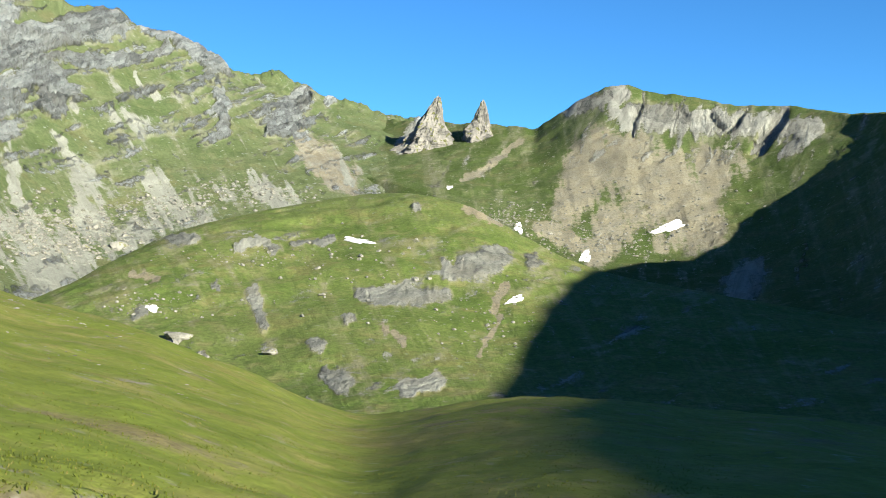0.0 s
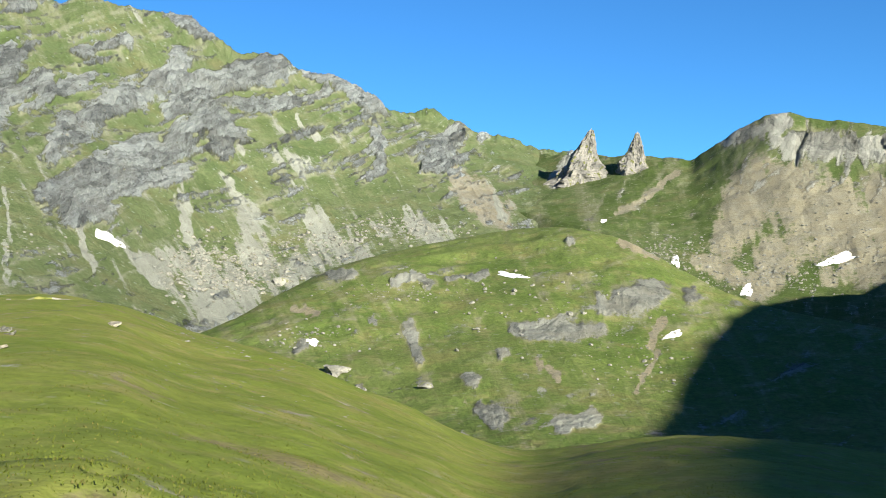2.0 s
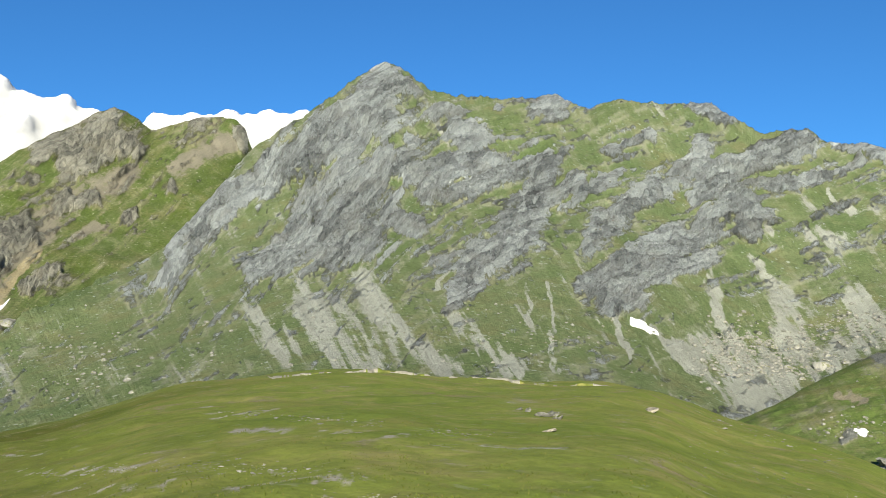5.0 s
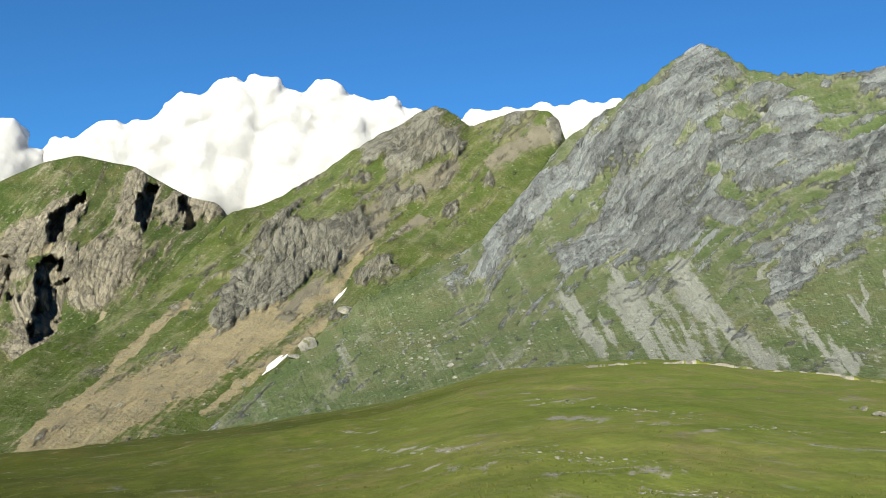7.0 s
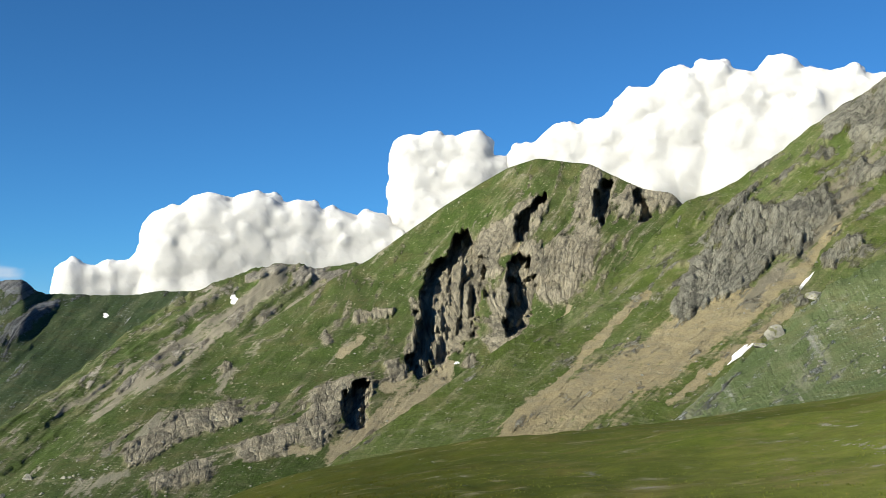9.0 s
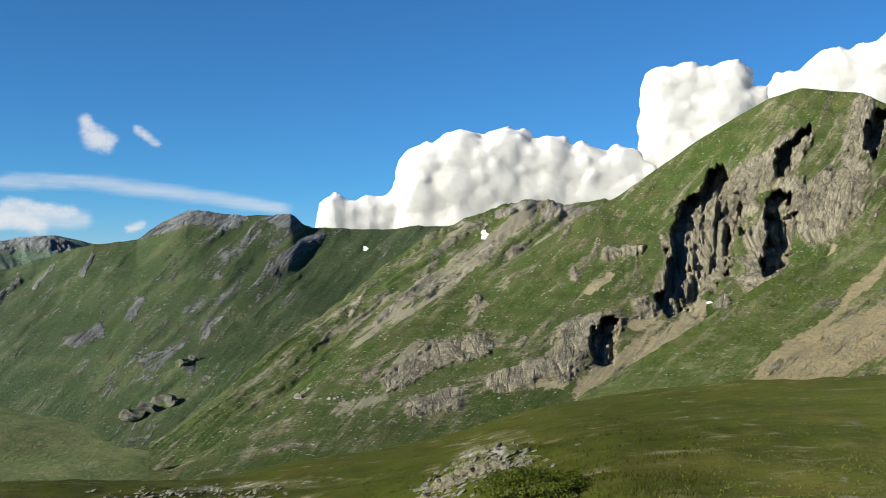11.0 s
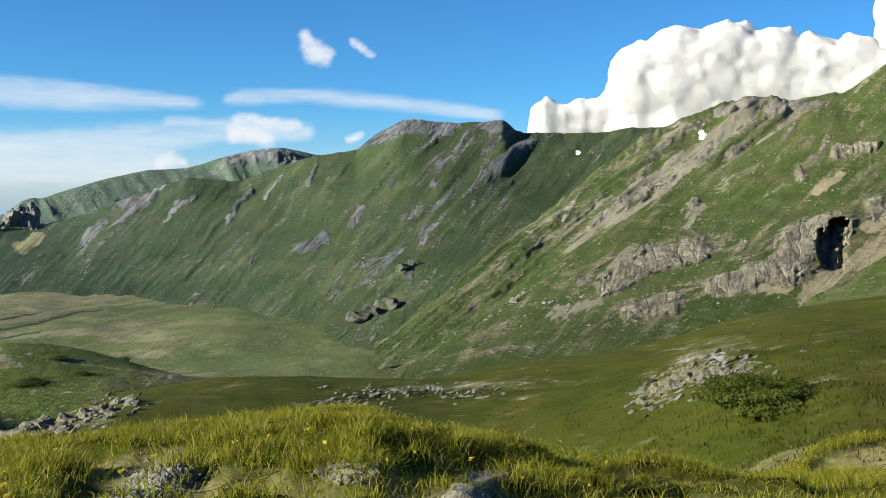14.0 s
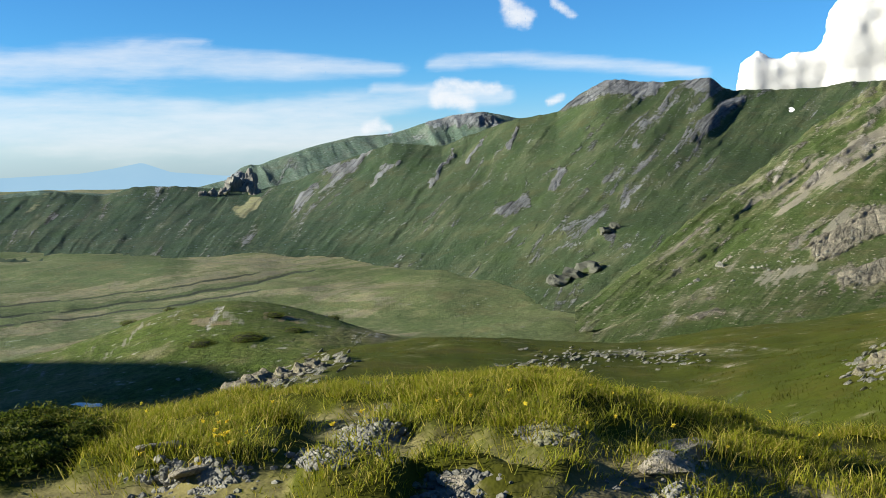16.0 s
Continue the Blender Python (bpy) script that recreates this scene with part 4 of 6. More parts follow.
mountain("limestone_mountain", "high mountain of tilted grey limestone bands and turf", "massif", "massif", -7, 72,
         [[(-7, 0, 700), (0, 0, 560), (10, -2, 420), (20, -5, 330), (30, -4, 260), (45, -3, 240), (60, -5, 270), (72, -8, 320)],
          [(-7, 4.5, 900), (0, 4.5, 740), (10, 3.5, 640), (20, 0.5, 560), (30, 3.0, 440), (45, 3.5, 420), (55, 1.5, 440), (63, -1.5, 430), (72, -6.5, 350)],
          [(-7, 6.0, 1100), (-2, 7.0, 1000), (0, 7.1, 970), (3.1, 7.6, 950), (4.7, 8.1, 940), (6.5, 8.5, 930), (7.8, 9.0, 920), (9.2, 9.8, 900), (11.8, 9.8, 880), (12.9, 10.8, 870), (15.2, 11.7, 860),
           (17.2, 12.0, 850), (18.1, 12.7, 840), (20.4, 12.8, 830), (22.1, 13.8, 820), (23.1, 14.5, 810), (25.7, 14.7, 800), (28.2, 15.1, 790), (30.1, 14.7, 780),
           (31.3, 15.2, 780), (32.0, 15.7, 780), (33.1, 15.4, 780), (35.4, 15.5, 780), (38.9, 15.8, 780), (40.4, 16.8, 780), (41.2, 17.4, 780), (42.0, 17.5, 780),
           (43.0, 17.2, 780), (45.2, 15.5, 770), (47.1, 14.3, 760), (49.8, 12.5, 740), (52, 9.6, 720), (54.5, 6.8, 680), (58, 5.0, 620), (61.5, 3.3, 580)]
          + [(64, 1.0, 540), (67, -1.4, 490), (70, -4.2, 420), (72, -6.0, 380)]],
         rock=MASSIF_SUMMIT + MASSIF_BAND + MASSIF_LEDGES + MASSIF_ARCH + MASSIF_EAST_ROCK, scree=MASSIF_FANS + MASSIF_TRACKS + MASSIF_RUBBLE, bare=MASSIF_BROWN, soft=0.8, rough=0.75, seed=66, crest_jag=0.15, streaky=0.4, step=0.064, tilt=lambda A, el: 20 + 24 * sstep(33, 50, A), loose=0.09, stony=[(40, 10, 14, 5.0, 12), (24, 9, 9, 4.0, -10), (52, 8, 6, 2.5, 45), (12, 7.5, 8, 2.0, -20)])
# crest right of azimuth -25 is unseen, shaped to cast the shade edge
mountain("scree_ridge", "steep ridge of grey rock over brown scree, half in shade", "right", "right", -88, 7,
         [[(-88, -12, 60), (-45, -12, 90), (-24, -11, 140), (-10, -9, 230), (2, -4, 440), (7, -4, 600)],
          [(-88, 6, 130), (-45, 2, 200), (-30, -1.5, 300), (-24, -1.2, 440), (-18, -1.2, 490), (-14, -0.8, 512), (-10, -0.4, 528), (-6, 0.6, 545), (0, 3.0, 600), (7, 4.5, 760)],
          [(-88, 24.2, 253), (-79, 23.3, 264), (-75, 22.6, 273), (-65, 20.2, 300), (-56, 17.6, 330), (-49, 15.5, 355), (-41.2, 12.0, 390), (-37, 9.1, 415), (-32.7, 7.5, 448), (-30.5, 7.5, 490), (-27.7, 6.95, 548), (-25.9, 6.85, 593), (-24.6, 7.05, 625), (-23.9, 7.1, 640), (-22.1, 7.1, 680), (-19.5, 7.6, 720), (-16.3, 7.8, 738), (-13.6, 8.4, 745), (-11.5, 8.7, 752),
           (-10.5, 9.1, 756), (-9.2, 9.0, 762), (-7.6, 8.2, 770), (-6.3, 7.4, 778), (-5.2, 6.7, 786), (-4.0, 6.9, 793), (-3.0, 7.0, 800), (-1.5, 7.1, 812), (-0.5, 7.1, 830), (3, 7.2, 920), (7, 7.4, 1050)]],
         rock=RIGHT_CRAGS, bare=RIGHT_SCREE, soft=0.8, rough=0.18, bedded=0.4, seed=67, crest_jag=0.07, fall=-75, tilt=68, gully=RIGHT_GULLY, step=0.14, loose=0.0, stony=[(-13, 6.5, 9, 2.0, 0)])
mountain("grassy_knoll", "rounded green knoll with pale rock slabs and boulders", "knoll", "knoll", -24, 30,
         [[(-24, -14, 90), (-8, -13, 110), (10, -13, 110), (20, -9, 150), (30, -6, 200)],
          [(-24, -9, 170), (-8, -6.5, 210), (5, -6.5, 200), (18, -5.5, 230), (30, -4.5, 260)],
          [(-24, -4.0, 300), (-12, -2.0, 330), (-7, -1.2, 350), (-5.2, 0.3, 370), (-3.8, 1.0, 380), (-2.1, 2.1, 400), (-0.5, 3.0, 410), (1.8, 3.4, 420), (4.4, 3.1, 420), (7.2, 2.6, 415),
           (9.8, 2.1, 405), (12.9, 1.5, 390), (15.7, 0.7, 370), (18, -0.3, 350), (19.0, -1.4, 330), (21, -2.8, 310), (24, -3.6, 300), (30, -4.0, 300)]],
         rock=KNOLL_SLABS + KNOLL_STONES, bare=KNOLL_EARTH, soft=1.3, rough=0.45, seed=68, tilt=15, rounded=True, loose=0.05, step=0.09)

# unseen ridge behind the viewer, which closes the place; its crest is shaped to throw the evening shade
mountain("shade_ridge", "unseen steep grassy ridge behind, shaped to throw the evening shade", "behind", "right", -190, -58,
         [[(-190, -14, 40), (-120, -14, 50), (-58, -12, 60)],
          [(-190, -2, 110), (-150, 4, 110), (-120, 8, 120), (-58, 4, 140)],
          [(-190, 3, 205), (-180, 5, 205), (-173.4, 8, 205), (-165.5, 12.6, 205), (-159.6, 14.5, 205), (-156, 15.7, 205), (-150, 16.5, 205), (-143, 18.9, 205), (-141.5, 19.22, 211), (-140.1, 19.42, 212), (-139, 19.68, 212), (-138.4, 19.82, 212), (-136.2, 20.14, 213), (-134.9, 20.24, 212),
           (-125.5, 20.9, 213), (-110.8, 21.5, 216), (-105.8, 22.1, 224), (-101.2, 23.15, 233), (-95.1, 24.0, 243), (-87.7, 24.2, 253), (-79, 23.3, 264), (-70, 21.5, 285), (-58, 18.1, 322)]],
         soft=0.03, rough=0.0, step=0.4, seed=69)

# valley floor and the ground sheet to the horizon
ga = np.radians(np.concatenate([np.linspace(-180, 95, 120, endpoint=False), np.linspace(95, 160, 300), np.linspace(161, 180, 10)]))
gr = np.concatenate([[5.0], np.geomspace(40, 600, 40, endpoint=False), np.geomspace(600, 1500, 120, endpoint=False), np.geomspace(1500, 2000, 12, endpoint=False), np.geomspace(2000, 4900, 20)])
GA, GR = np.meshgrid(ga, gr)
GX, GY = -GR * np.sin(GA), GR * np.cos(GA)
GZ = np.maximum(-160, -12 - 0.24 * GR) + 7.0 * fbm(GX / 190, GY / 190, 0.5, 4, 5) * sstep(30, 400, GR)
GEL = np.degrees(np.arctan2(GZ - EYE, GR))
GAZ = np.degrees(GA)
streaks = 0.30 + fbm(GAZ / 6, GEL * 2.2, 0.2, 5, 8) * 0.6 + 0.55 * blobs([(134, -7.0, 9, 0.5, 6), (137, -8.0, 10, 0.3, 12), (130, -6.5, 7, 0.3, 4), (126, -8.0, 5, 0.18, 2)], GAZ, GEL)
bend = 0.14 * fbm(GAZ / 3, 0.3, 0.3, 3, 12)
stream = np.abs(GEL - np.interp(GAZ, [127, 129.1, 132.2, 136.9, 142.7, 150], [-6.8, -7.03, -7.59, -8.25, -8.55, -8.7]) - bend) + np.clip(GAZ - 150, 0, 9) + np.clip(128 - GAZ, 0, 9)
GZ = GZ - 1.5 * np.exp(-(stream / 0.12) ** 2)
gcover = np.stack([0 * GX, np.exp(-(stream / 0.07) ** 2) + 0.9 * np.exp(-((stream - 0.5) / 0.05) ** 2) * (GAZ > 131), np.clip(streaks * sstep(115, 128, GAZ), 0, 0.55) * sstep(0.05, 0.2, stream)], axis=-1)
# last value: painted haze blue over the left of the pasture
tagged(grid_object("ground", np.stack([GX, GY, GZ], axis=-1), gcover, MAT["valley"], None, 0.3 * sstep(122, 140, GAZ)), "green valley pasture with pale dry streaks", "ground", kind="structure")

# the meadow the viewer stands on
BROW = [(-180, -11.0, 45), (-60, -11, 45), (-13.3, -9.4, 45), (-6.7, -8.7, 50), (-2.5, -8.9, 55), (1.1, -9.4, 58), (4.6, -9.9, 60), (7.2, -9.1, 62), (10.7, -7.4, 68), (13.5, -6.4, 75), (16.8, -4.8, 82),
        (20.6, -3.8, 90), (24, -2.7, 98), (27.1, -1.1, 110), (30.1, -0.8, 115), (36.5, -0.7, 120), (40.4, -0.3, 120), (43.4, 0.0, 120), (49.7, -0.3, 118), (54.5, -0.9, 112), (59, -2.4, 105),
        (63.5, -3.3, 98), (68, -4.0, 92), (72.7, -4.6, 86), (80, -5.2, 80)]
BROW_B = [(85, -6.0, 74), (89.7, -6.7, 68), (93.3, -7.6, 64), (96.5, -8.6, 60), (103, -10.0, 55), (107.5, -10.8, 52), (112, -11.2, 50), (120, -11.1, 46), (124, -11.5, 42),
          (128, -12.0, 36), (131, -13.2, 30), (133.5, -14.6, 26), (137, -15.5, 24), (142.4, -15.4, 24), (150, -14.5, 26), (180, -11.0, 45)]
NA = 600
ma = np.concatenate([np.linspace(-180, -26, 120, endpoint=False), np.linspace(-26, 148, NA), np.linspace(148.5, 180, 40)])
mr = np.concatenate([[0.02], np.geomspace(0.5, 330, 210)])
MA, MR = np.meshgrid(ma, mr)
ce, cr = curve(BROW + BROW_B, np.linspace(-180, 180, 3600), 1.3, 3.0)
ce, cr = (np.interp(ma, np.linspace(-180, 180, 3600), v) for v in (ce, cr))
drop = 1.6 + 2.6 * sstep(86, 112, ma) - 2.6 * sstep(140, 175, ma)


def meadow_height(A, Rr):
    e = np.interp(A, ma, ce)
    c = np.interp(A, ma, cr)
    h = np.interp(A, ma, drop)
    q = Rr / c
    z = EYE + Rr * np.tan(np.radians(e)) - np.where(q < 1, h * (1 - q) ** 2, 0.9 * c * 0.25 * (q - 1) ** 2)
    be = -16.8 + 2.6 * sstep(98, 116, A) - 1.2 * sstep(126, 142, A) - 1.4 * sstep(152, 178, A)
    b = Rr / 6.8
    pad = EYE + Rr * np.tan(np.radians(be)) - np.where(b < 1, EYE * (1 - b) ** 2, 0.5 * 6.8 * (b - 1) ** 2 * 0.5)
    k = 0.12
    m = np.maximum(z, pad)
    return m + k * np.log(np.exp(np.clip((z - m) / k, -40, 0)) + np.exp(np.clip((pad - m) / k, -40, 0)))


def hummock(x, y):
    """Tussock mounds close to the viewer, 0 in the hollows."""
    r = np.hypot(x, y)
    return sstep(-0.12, 0.5, fbm(x / 0.42, y / 0.42, 0.7, 2, 38) + 0.15) * sstep(2.5, 3.5, r) * sstep(10.0, 8.0, r)


def MEADOW_Z(x, y):
    r = np.hypot(x, y)
    a = np.degrees(np.arctan2(-x, y))
    z = meadow_height(a, r)
    far = sstep(4, 40, r)
    hump = (-19.5 * math.sin(radians(94.6)), 19.5 * math.cos(radians(94.6)))
    z = z + 0.42 * np.exp(-((x - hump[0]) ** 2 + (y - hump[1]) ** 2) / 1.1 ** 2)
    return z + 0.5 * far * fbm(x / 14, y / 14, 0.5, 4, 31) + 0.05 * fbm(x / 1.1, y / 1.1, 0.2, 3, 32) * sstep(1.5, 5, r) + 0.11 * hummock(x, y)


MX, MY = -MR * np.sin(np.radians(MA)), MR * np.cos(np.radians(MA))
MZ = MEADOW_Z(MX, MY)
MZ = np.maximum(MZ, -90)
MX[0], MY[0], MZ[0] = 0.06, 0.04, MZ[1].mean()   # the sheet closes under the viewer
MEL = np.degrees(np.arctan2(MZ - EYE, MR))
streak = 0.55 * fbm(MX / 9, MY / 9, 0.3, 4, 33) + 0.45 * fbm(MX / 1.7, MY / 1.7, 0.3, 4, 35)
MEADOW_ROCK = [(34.0, -1.9, 1.5, 0.22, -8), (93.6, -9.9, 2.7, 1.3, 10), (128.5, -12.6, 2.2, 0.7, 20), (107, -11.6, 5.5, 0.25, 3), (32.5, -2.4, 0.5, 0.12, 0)]
m_rock = np.clip(blobs(MEADOW_ROCK, MA, MEL) * 0.75 + 0.3 * fbm(MX / 2, MY / 2, 0, 4, 34) - 0.1, 0, 1) * 0.42
GRAVEL = [(125.2, -16.5, 1.9, 0.9), (135.3, -18.2, 3.0, 0.9), (107.6, -18.6, 2.4, 1.0), (119.8, -19.4, 2.0, 0.6), (128.0, -17.6, 1.2, 0.4), (114.5, -16.3, 1.3, 0.5)]
m_bare = np.clip(0.55 * streak + 0.08 + 0.25 * sstep(4, 9, 10 - np.abs(MR - 5)) * (MA > 90), 0, 0.62)
m_bare = np.clip(m_bare + 0.12 * blobs([(15, -11.5, 9, 3.0, -20), (45, -4.5, 14, 0.8, 0), (56, -6.5, 12, 0.8, 0)], MA, MEL), 0, 0.7)
m_bare = m_bare * (1 - 0.55 * sstep(70, 95, MA))
m_bare = np.where(MR < 9, np.clip(np.where(MR > 3.2, 0.15 + 0.38 * (1 - hummock(MX, MY)), m_bare) + 0.9 * blobs([(*q, 0) for q in GRAVEL], MA, MEL), 0, 1), m_bare)
# deeper green turf leftwards, darkened in colour to tone down the sunlight
LEFT_TONING = sstep(38, 86, MA + 9 * fbm(MX / 30, MY / 30, 0.4, 3, 46)) * sstep(178, 155, MA)
m_soil = np.clip(blobs(STONE_BANDS, MA + 1.5 * fbm(MA / 3, np.log(MR) * 5, 0.2, 3, 44), MEL) * (0.2 + 0.6 * fbm(MA / 1.2, np.log(MR) * 45, 0.6, 4, 45, 0.7)), 0, 0.6)
tagged(grid_object("meadow", np.stack([MX, MY, MZ], axis=-1), np.stack([m_rock, m_soil, m_bare], axis=-1), MAT["meadow"], None, LEFT_TONING, np.stack([MX / 0.13, MY, MZ], axis=-1)), "sunlit alpine meadow of short green and yellowish grass", "meadow", kind="structure")

# low hill beyond the meadow
mountain("low_hill", "low grassy hill half in evening shade", "lowhill", "lowhill", 112, 165,
         [[(112, -16, 50), (130, -19, 50), (165, -19, 50)],
          [(112, -13, 80), (130, -12, 80), (145, -13.5, 80), (165, -13, 80)],
          [(112, -12.2, 105), (124.1, -11.0, 110), (126, -10.1, 115), (129.2, -8.9, 120), (132.1, -8.3, 120), (135.2, -8.5, 120), (138, -9.3, 120), (140.1, -10.2, 120), (142.2, -10.8, 120), (145, -11.1, 120), (165, -12, 120)]],
         soft=1.2, rough=0.2, seed=70, rounded=True, fall=8, step=0.13, loose=0.05, bare=[[(135, -9.8, 0.2), (133, -9.8, 0.2)], [(131, -9.5, 0.15), (129, -9.7, 0.15)]], scree=[[(133.3, -9.4, 0.2), (132.3, -9.8, 0.2)], [(131.6, -11.0, 0.3)], [(140, -11.2, 0.1), (137.2, -9.6, 0.1)], [(129, -9.6, 0.1), (127, -10.2, 0.1)]])

# ---- clouds: azimuth, height angle, half width ----
# the low wide stroke near the horizon is painted haze, not cloud
STREAKS = [[(144.2, 4.3, 0.82), (136.2, 4.9, 0.95), (130.4, 4.7, 0.69), (122.8, 4.3, 0.28)], [(133, 2, 0.63), (126.4, 2.4, 0.82), (120.6, 2.7, 0.63), (116.8, 2.9, 0.38)],
    [(120.9, 4.6, 0.38), (115.8, 4.8, 0.44), (106.4, 3.9, 0.38)], [(137.6, 5.6, 0.22), (133.5, 5.7, 0.22)], [(144.3, 1.6, 1.58), (135.7, 1.2, 1.89), (125.1, 1.1, 1.26)],
    [(151.7, 3.9, 0.95), (144.2, 4.3, 0.95)], [(124.5, 3.3, 0.28), (121.2, 3.2, 0.32)]]
TORN = [[(116.9, 8.1, 0.44), (116.6, 7.3, 0.69), (115.6, 7, 0.57)], [(114, 7.8, 0.25), (113.2, 7.2, 0.25)], [(120.4, 3.4, 0.5), (118.8, 3.2, 0.38), (117.2, 3.2, 0.28)],
    [(120.7, 2.6, 0.63), (119.1, 2.4, 0.5)], [(125.3, 1.1, 0.28), (124.4, 1.3, 0.41), (123.5, 1, 0.28)], [(113.7, 2.6, 0.28), (114.3, 2.3, 0.22)]]
CLOUD_D = [(103.2, 3.6, 0.95), (101.2, 3.7, 0.88), (99.4, 4.2, 0.88), (98.1, 5.9, 1.64), (96, 6.6, 1.89), (93.5, 6.8, 1.83), (90.9, 6.5, 1.73), (88.7, 6.1, 1.58), (86.7, 6, 1.58), (84.8, 5.6, 1.73)]
CLOUD_C = [(84.7, 11, 1.07), (83.3, 11.2, 1.07), (81, 11.1, 1.2), (84.1, 9.1, 1.58), (81.3, 9.1, 1.89), (83.5, 7.1, 2.05), (79.5, 9.9, 0.95)]
CLOUD_B = [(77.9, 10.2, 1.26), (75.6, 11.3, 1.39), (73.5, 11.3, 1.58), (71.4, 13, 1.51), (69, 13.4, 1.95), (67.2, 14.2, 1.51), (65.8, 13.3, 1.77), (63.6, 14.5, 1.26), (61.9, 13.3, 1.51), (60.2, 13.3, 1.45), (58.5, 12.9, 1.39), (70.8, 10.5, 2.21), (66.1, 10.9, 2.52), (62.6, 11.1, 2.52)]
CLOUD_A = [(59.6, 13, 1.26), (57.4, 12.7, 1.42), (54.8, 13.5, 0.82), (53, 13.6, 0.82), (51, 13.8, 0.85), (48.7, 13.9, 0.82), (46.7, 14, 0.79), (44.8, 13.5, 0.88)]


def raw_mesh(name, verts, faces, mat, smooth=True):
    """verts (n, 3); faces: list of (m, k) index arrays."""
    me = bpy.data.meshes.new(name)
    me.vertices.add(len(verts))
    me.vertices.foreach_set("co", np.asarray(verts, dtype=np.float32).reshape(-1))
    flat = np.concatenate([f.reshape(-1) for f in faces]).astype(np.int32)
    sizes = np.concatenate([np.full(len(f), f.shape[1]) for f in faces])
    me.loops.add(len(flat))
    me.loops.foreach_set("vertex_index", flat)
    me.polygons.add(len(sizes))
    me.polygons.foreach_set("loop_start", np.concatenate([[0], np.cumsum(sizes)[:-1]]).astype(np.int32))
    me.update(calc_edges=True)
    me.polygons.foreach_set("use_smooth", np.full(len(sizes), smooth, dtype=bool))
    me.materials.append(mat)
    return me


def ico(level):
    bm = bmesh.new()
    bmesh.ops.create_icosphere(bm, subdivisions=level, radius=1.0)
    bm.verts.ensure_lookup_table()
    v = np.array([p.co[:] for p in bm.verts])
    f = np.array([[p.index for p in q.verts] for q in bm.faces])
    bm.free()
    return v, f


ICO = {k: ico(k) for k in (1, 2, 3, 4)}


def cloud_mat():
    m, nt, bsdf = make_mat("cumulus_white")
    n = Net(nt)
    bsdf.inputs["Base Color"].default_value = (0.35, 0.354, 0.362, 1)
    bsdf.inputs["Roughness"].default_value = 1.0
    bsdf.inputs["Specular IOR Level"].default_value = 0.0
    bsdf.inputs["Subsurface Weight"].default_value = 1.0
    bsdf.inputs["Subsurface Radius"].default_value = (1.0, 1.0, 1.0)
    bsdf.inputs["Subsurface Scale"].default_value = 240.0
    v = n.noise(n.add("ShaderNodeTexCoord").outputs["Object"], 0.03, 5, 0.6)
    nt.links.new(n.bump(v, 0.22, 14.0), bsdf.inputs["Normal"])
    return m


MAT["cloud"] = cloud_mat()
CLOUD_R = 4550.0
rng = np.random.default_rng(7)


BILLOW = bpy.data.textures.new("billow", "CLOUDS")
BILLOW.noise_basis, BILLOW.noise_scale, BILLOW.noise_depth = "VORONOI_F1", 110.0, 2
FLUFF = bpy.data.textures.new("fluff", "CLOUDS")
FLUFF.noise_basis, FLUFF.noise_scale, FLUFF.noise_depth = "VORONOI_F1", 42.0, 2


def cumulus(lobes, label, seed, puffs=40):
    """Billows heaped round each lobe, melted into one skin."""
    V, F, base = [], [], 0
    gen = np.random.default_rng(seed)
    lobes = list(lobes) + [((p[0] + q[0]) / 2, (p[1] + q[1]) / 2 - 0.25 * min(p[2], q[2]), min(p[2], q[2])) for p, q in zip(lobes, lobes[1:]) if abs(p[0] - q[0]) < 4.5]
    for a, e, w in lobes:
        R = 1.24 * CLOUD_R * math.tan(radians(w))
        c = place(np.array(a), np.array(e + 0.12), np.array(CLOUD_R))
        balls = [(c, R * 0.86), (c - np.array((0, 0, R * 0.7)), R * 0.98), (c - np.array((0, 0, R * 1.7)), R * 1.05)]
        for i in range(puffs):
            d = gen.normal(size=3)
            d /= np.linalg.norm(d)
            balls.append((c + d * R * gen.uniform(0.62, 0.80), R * gen.uniform(0.12, 0.30)))
        for p, r in balls:
            v, f = ICO[2 if r > 0.5 * R else 1]
            V.append(v * r + p)
            F.append(f + base)
            base += len(v)
    ob = new("cloud", raw_mesh("cloud", np.concatenate(V), F, MAT["cloud"]))
    melt = ob.modifiers.new("melt", "REMESH")
    melt.mode, melt.voxel_size, melt.use_smooth_shade = "VOXEL", 9.0, True
    soft = ob.modifiers.new("soft", "SMOOTH")
    soft.factor, soft.iterations = 0.6, 10
    for tex, strength in ((BILLOW, -12.0), (FLUFF, -10.0)):
        d = ob.modifiers.new("billow", "DISPLACE")
        d.texture, d.strength, d.texture_coords, d.mid_level = tex, strength, "GLOBAL", 0.45
    return tagged(ob, label, "cloud", group="clouds", kind="structure")


cumulus(CLOUD_A, "long white cumulus cloud behind the summits", 11)
cumulus(CLOUD_B, "tall white sunlit cumulus cloud over the col", 12)
cumulus(CLOUD_C, "white cumulus tower behind the crag hill", 13)
cumulus(CLOUD_D, "broad white cumulus cloud over the scree ridge", 14)


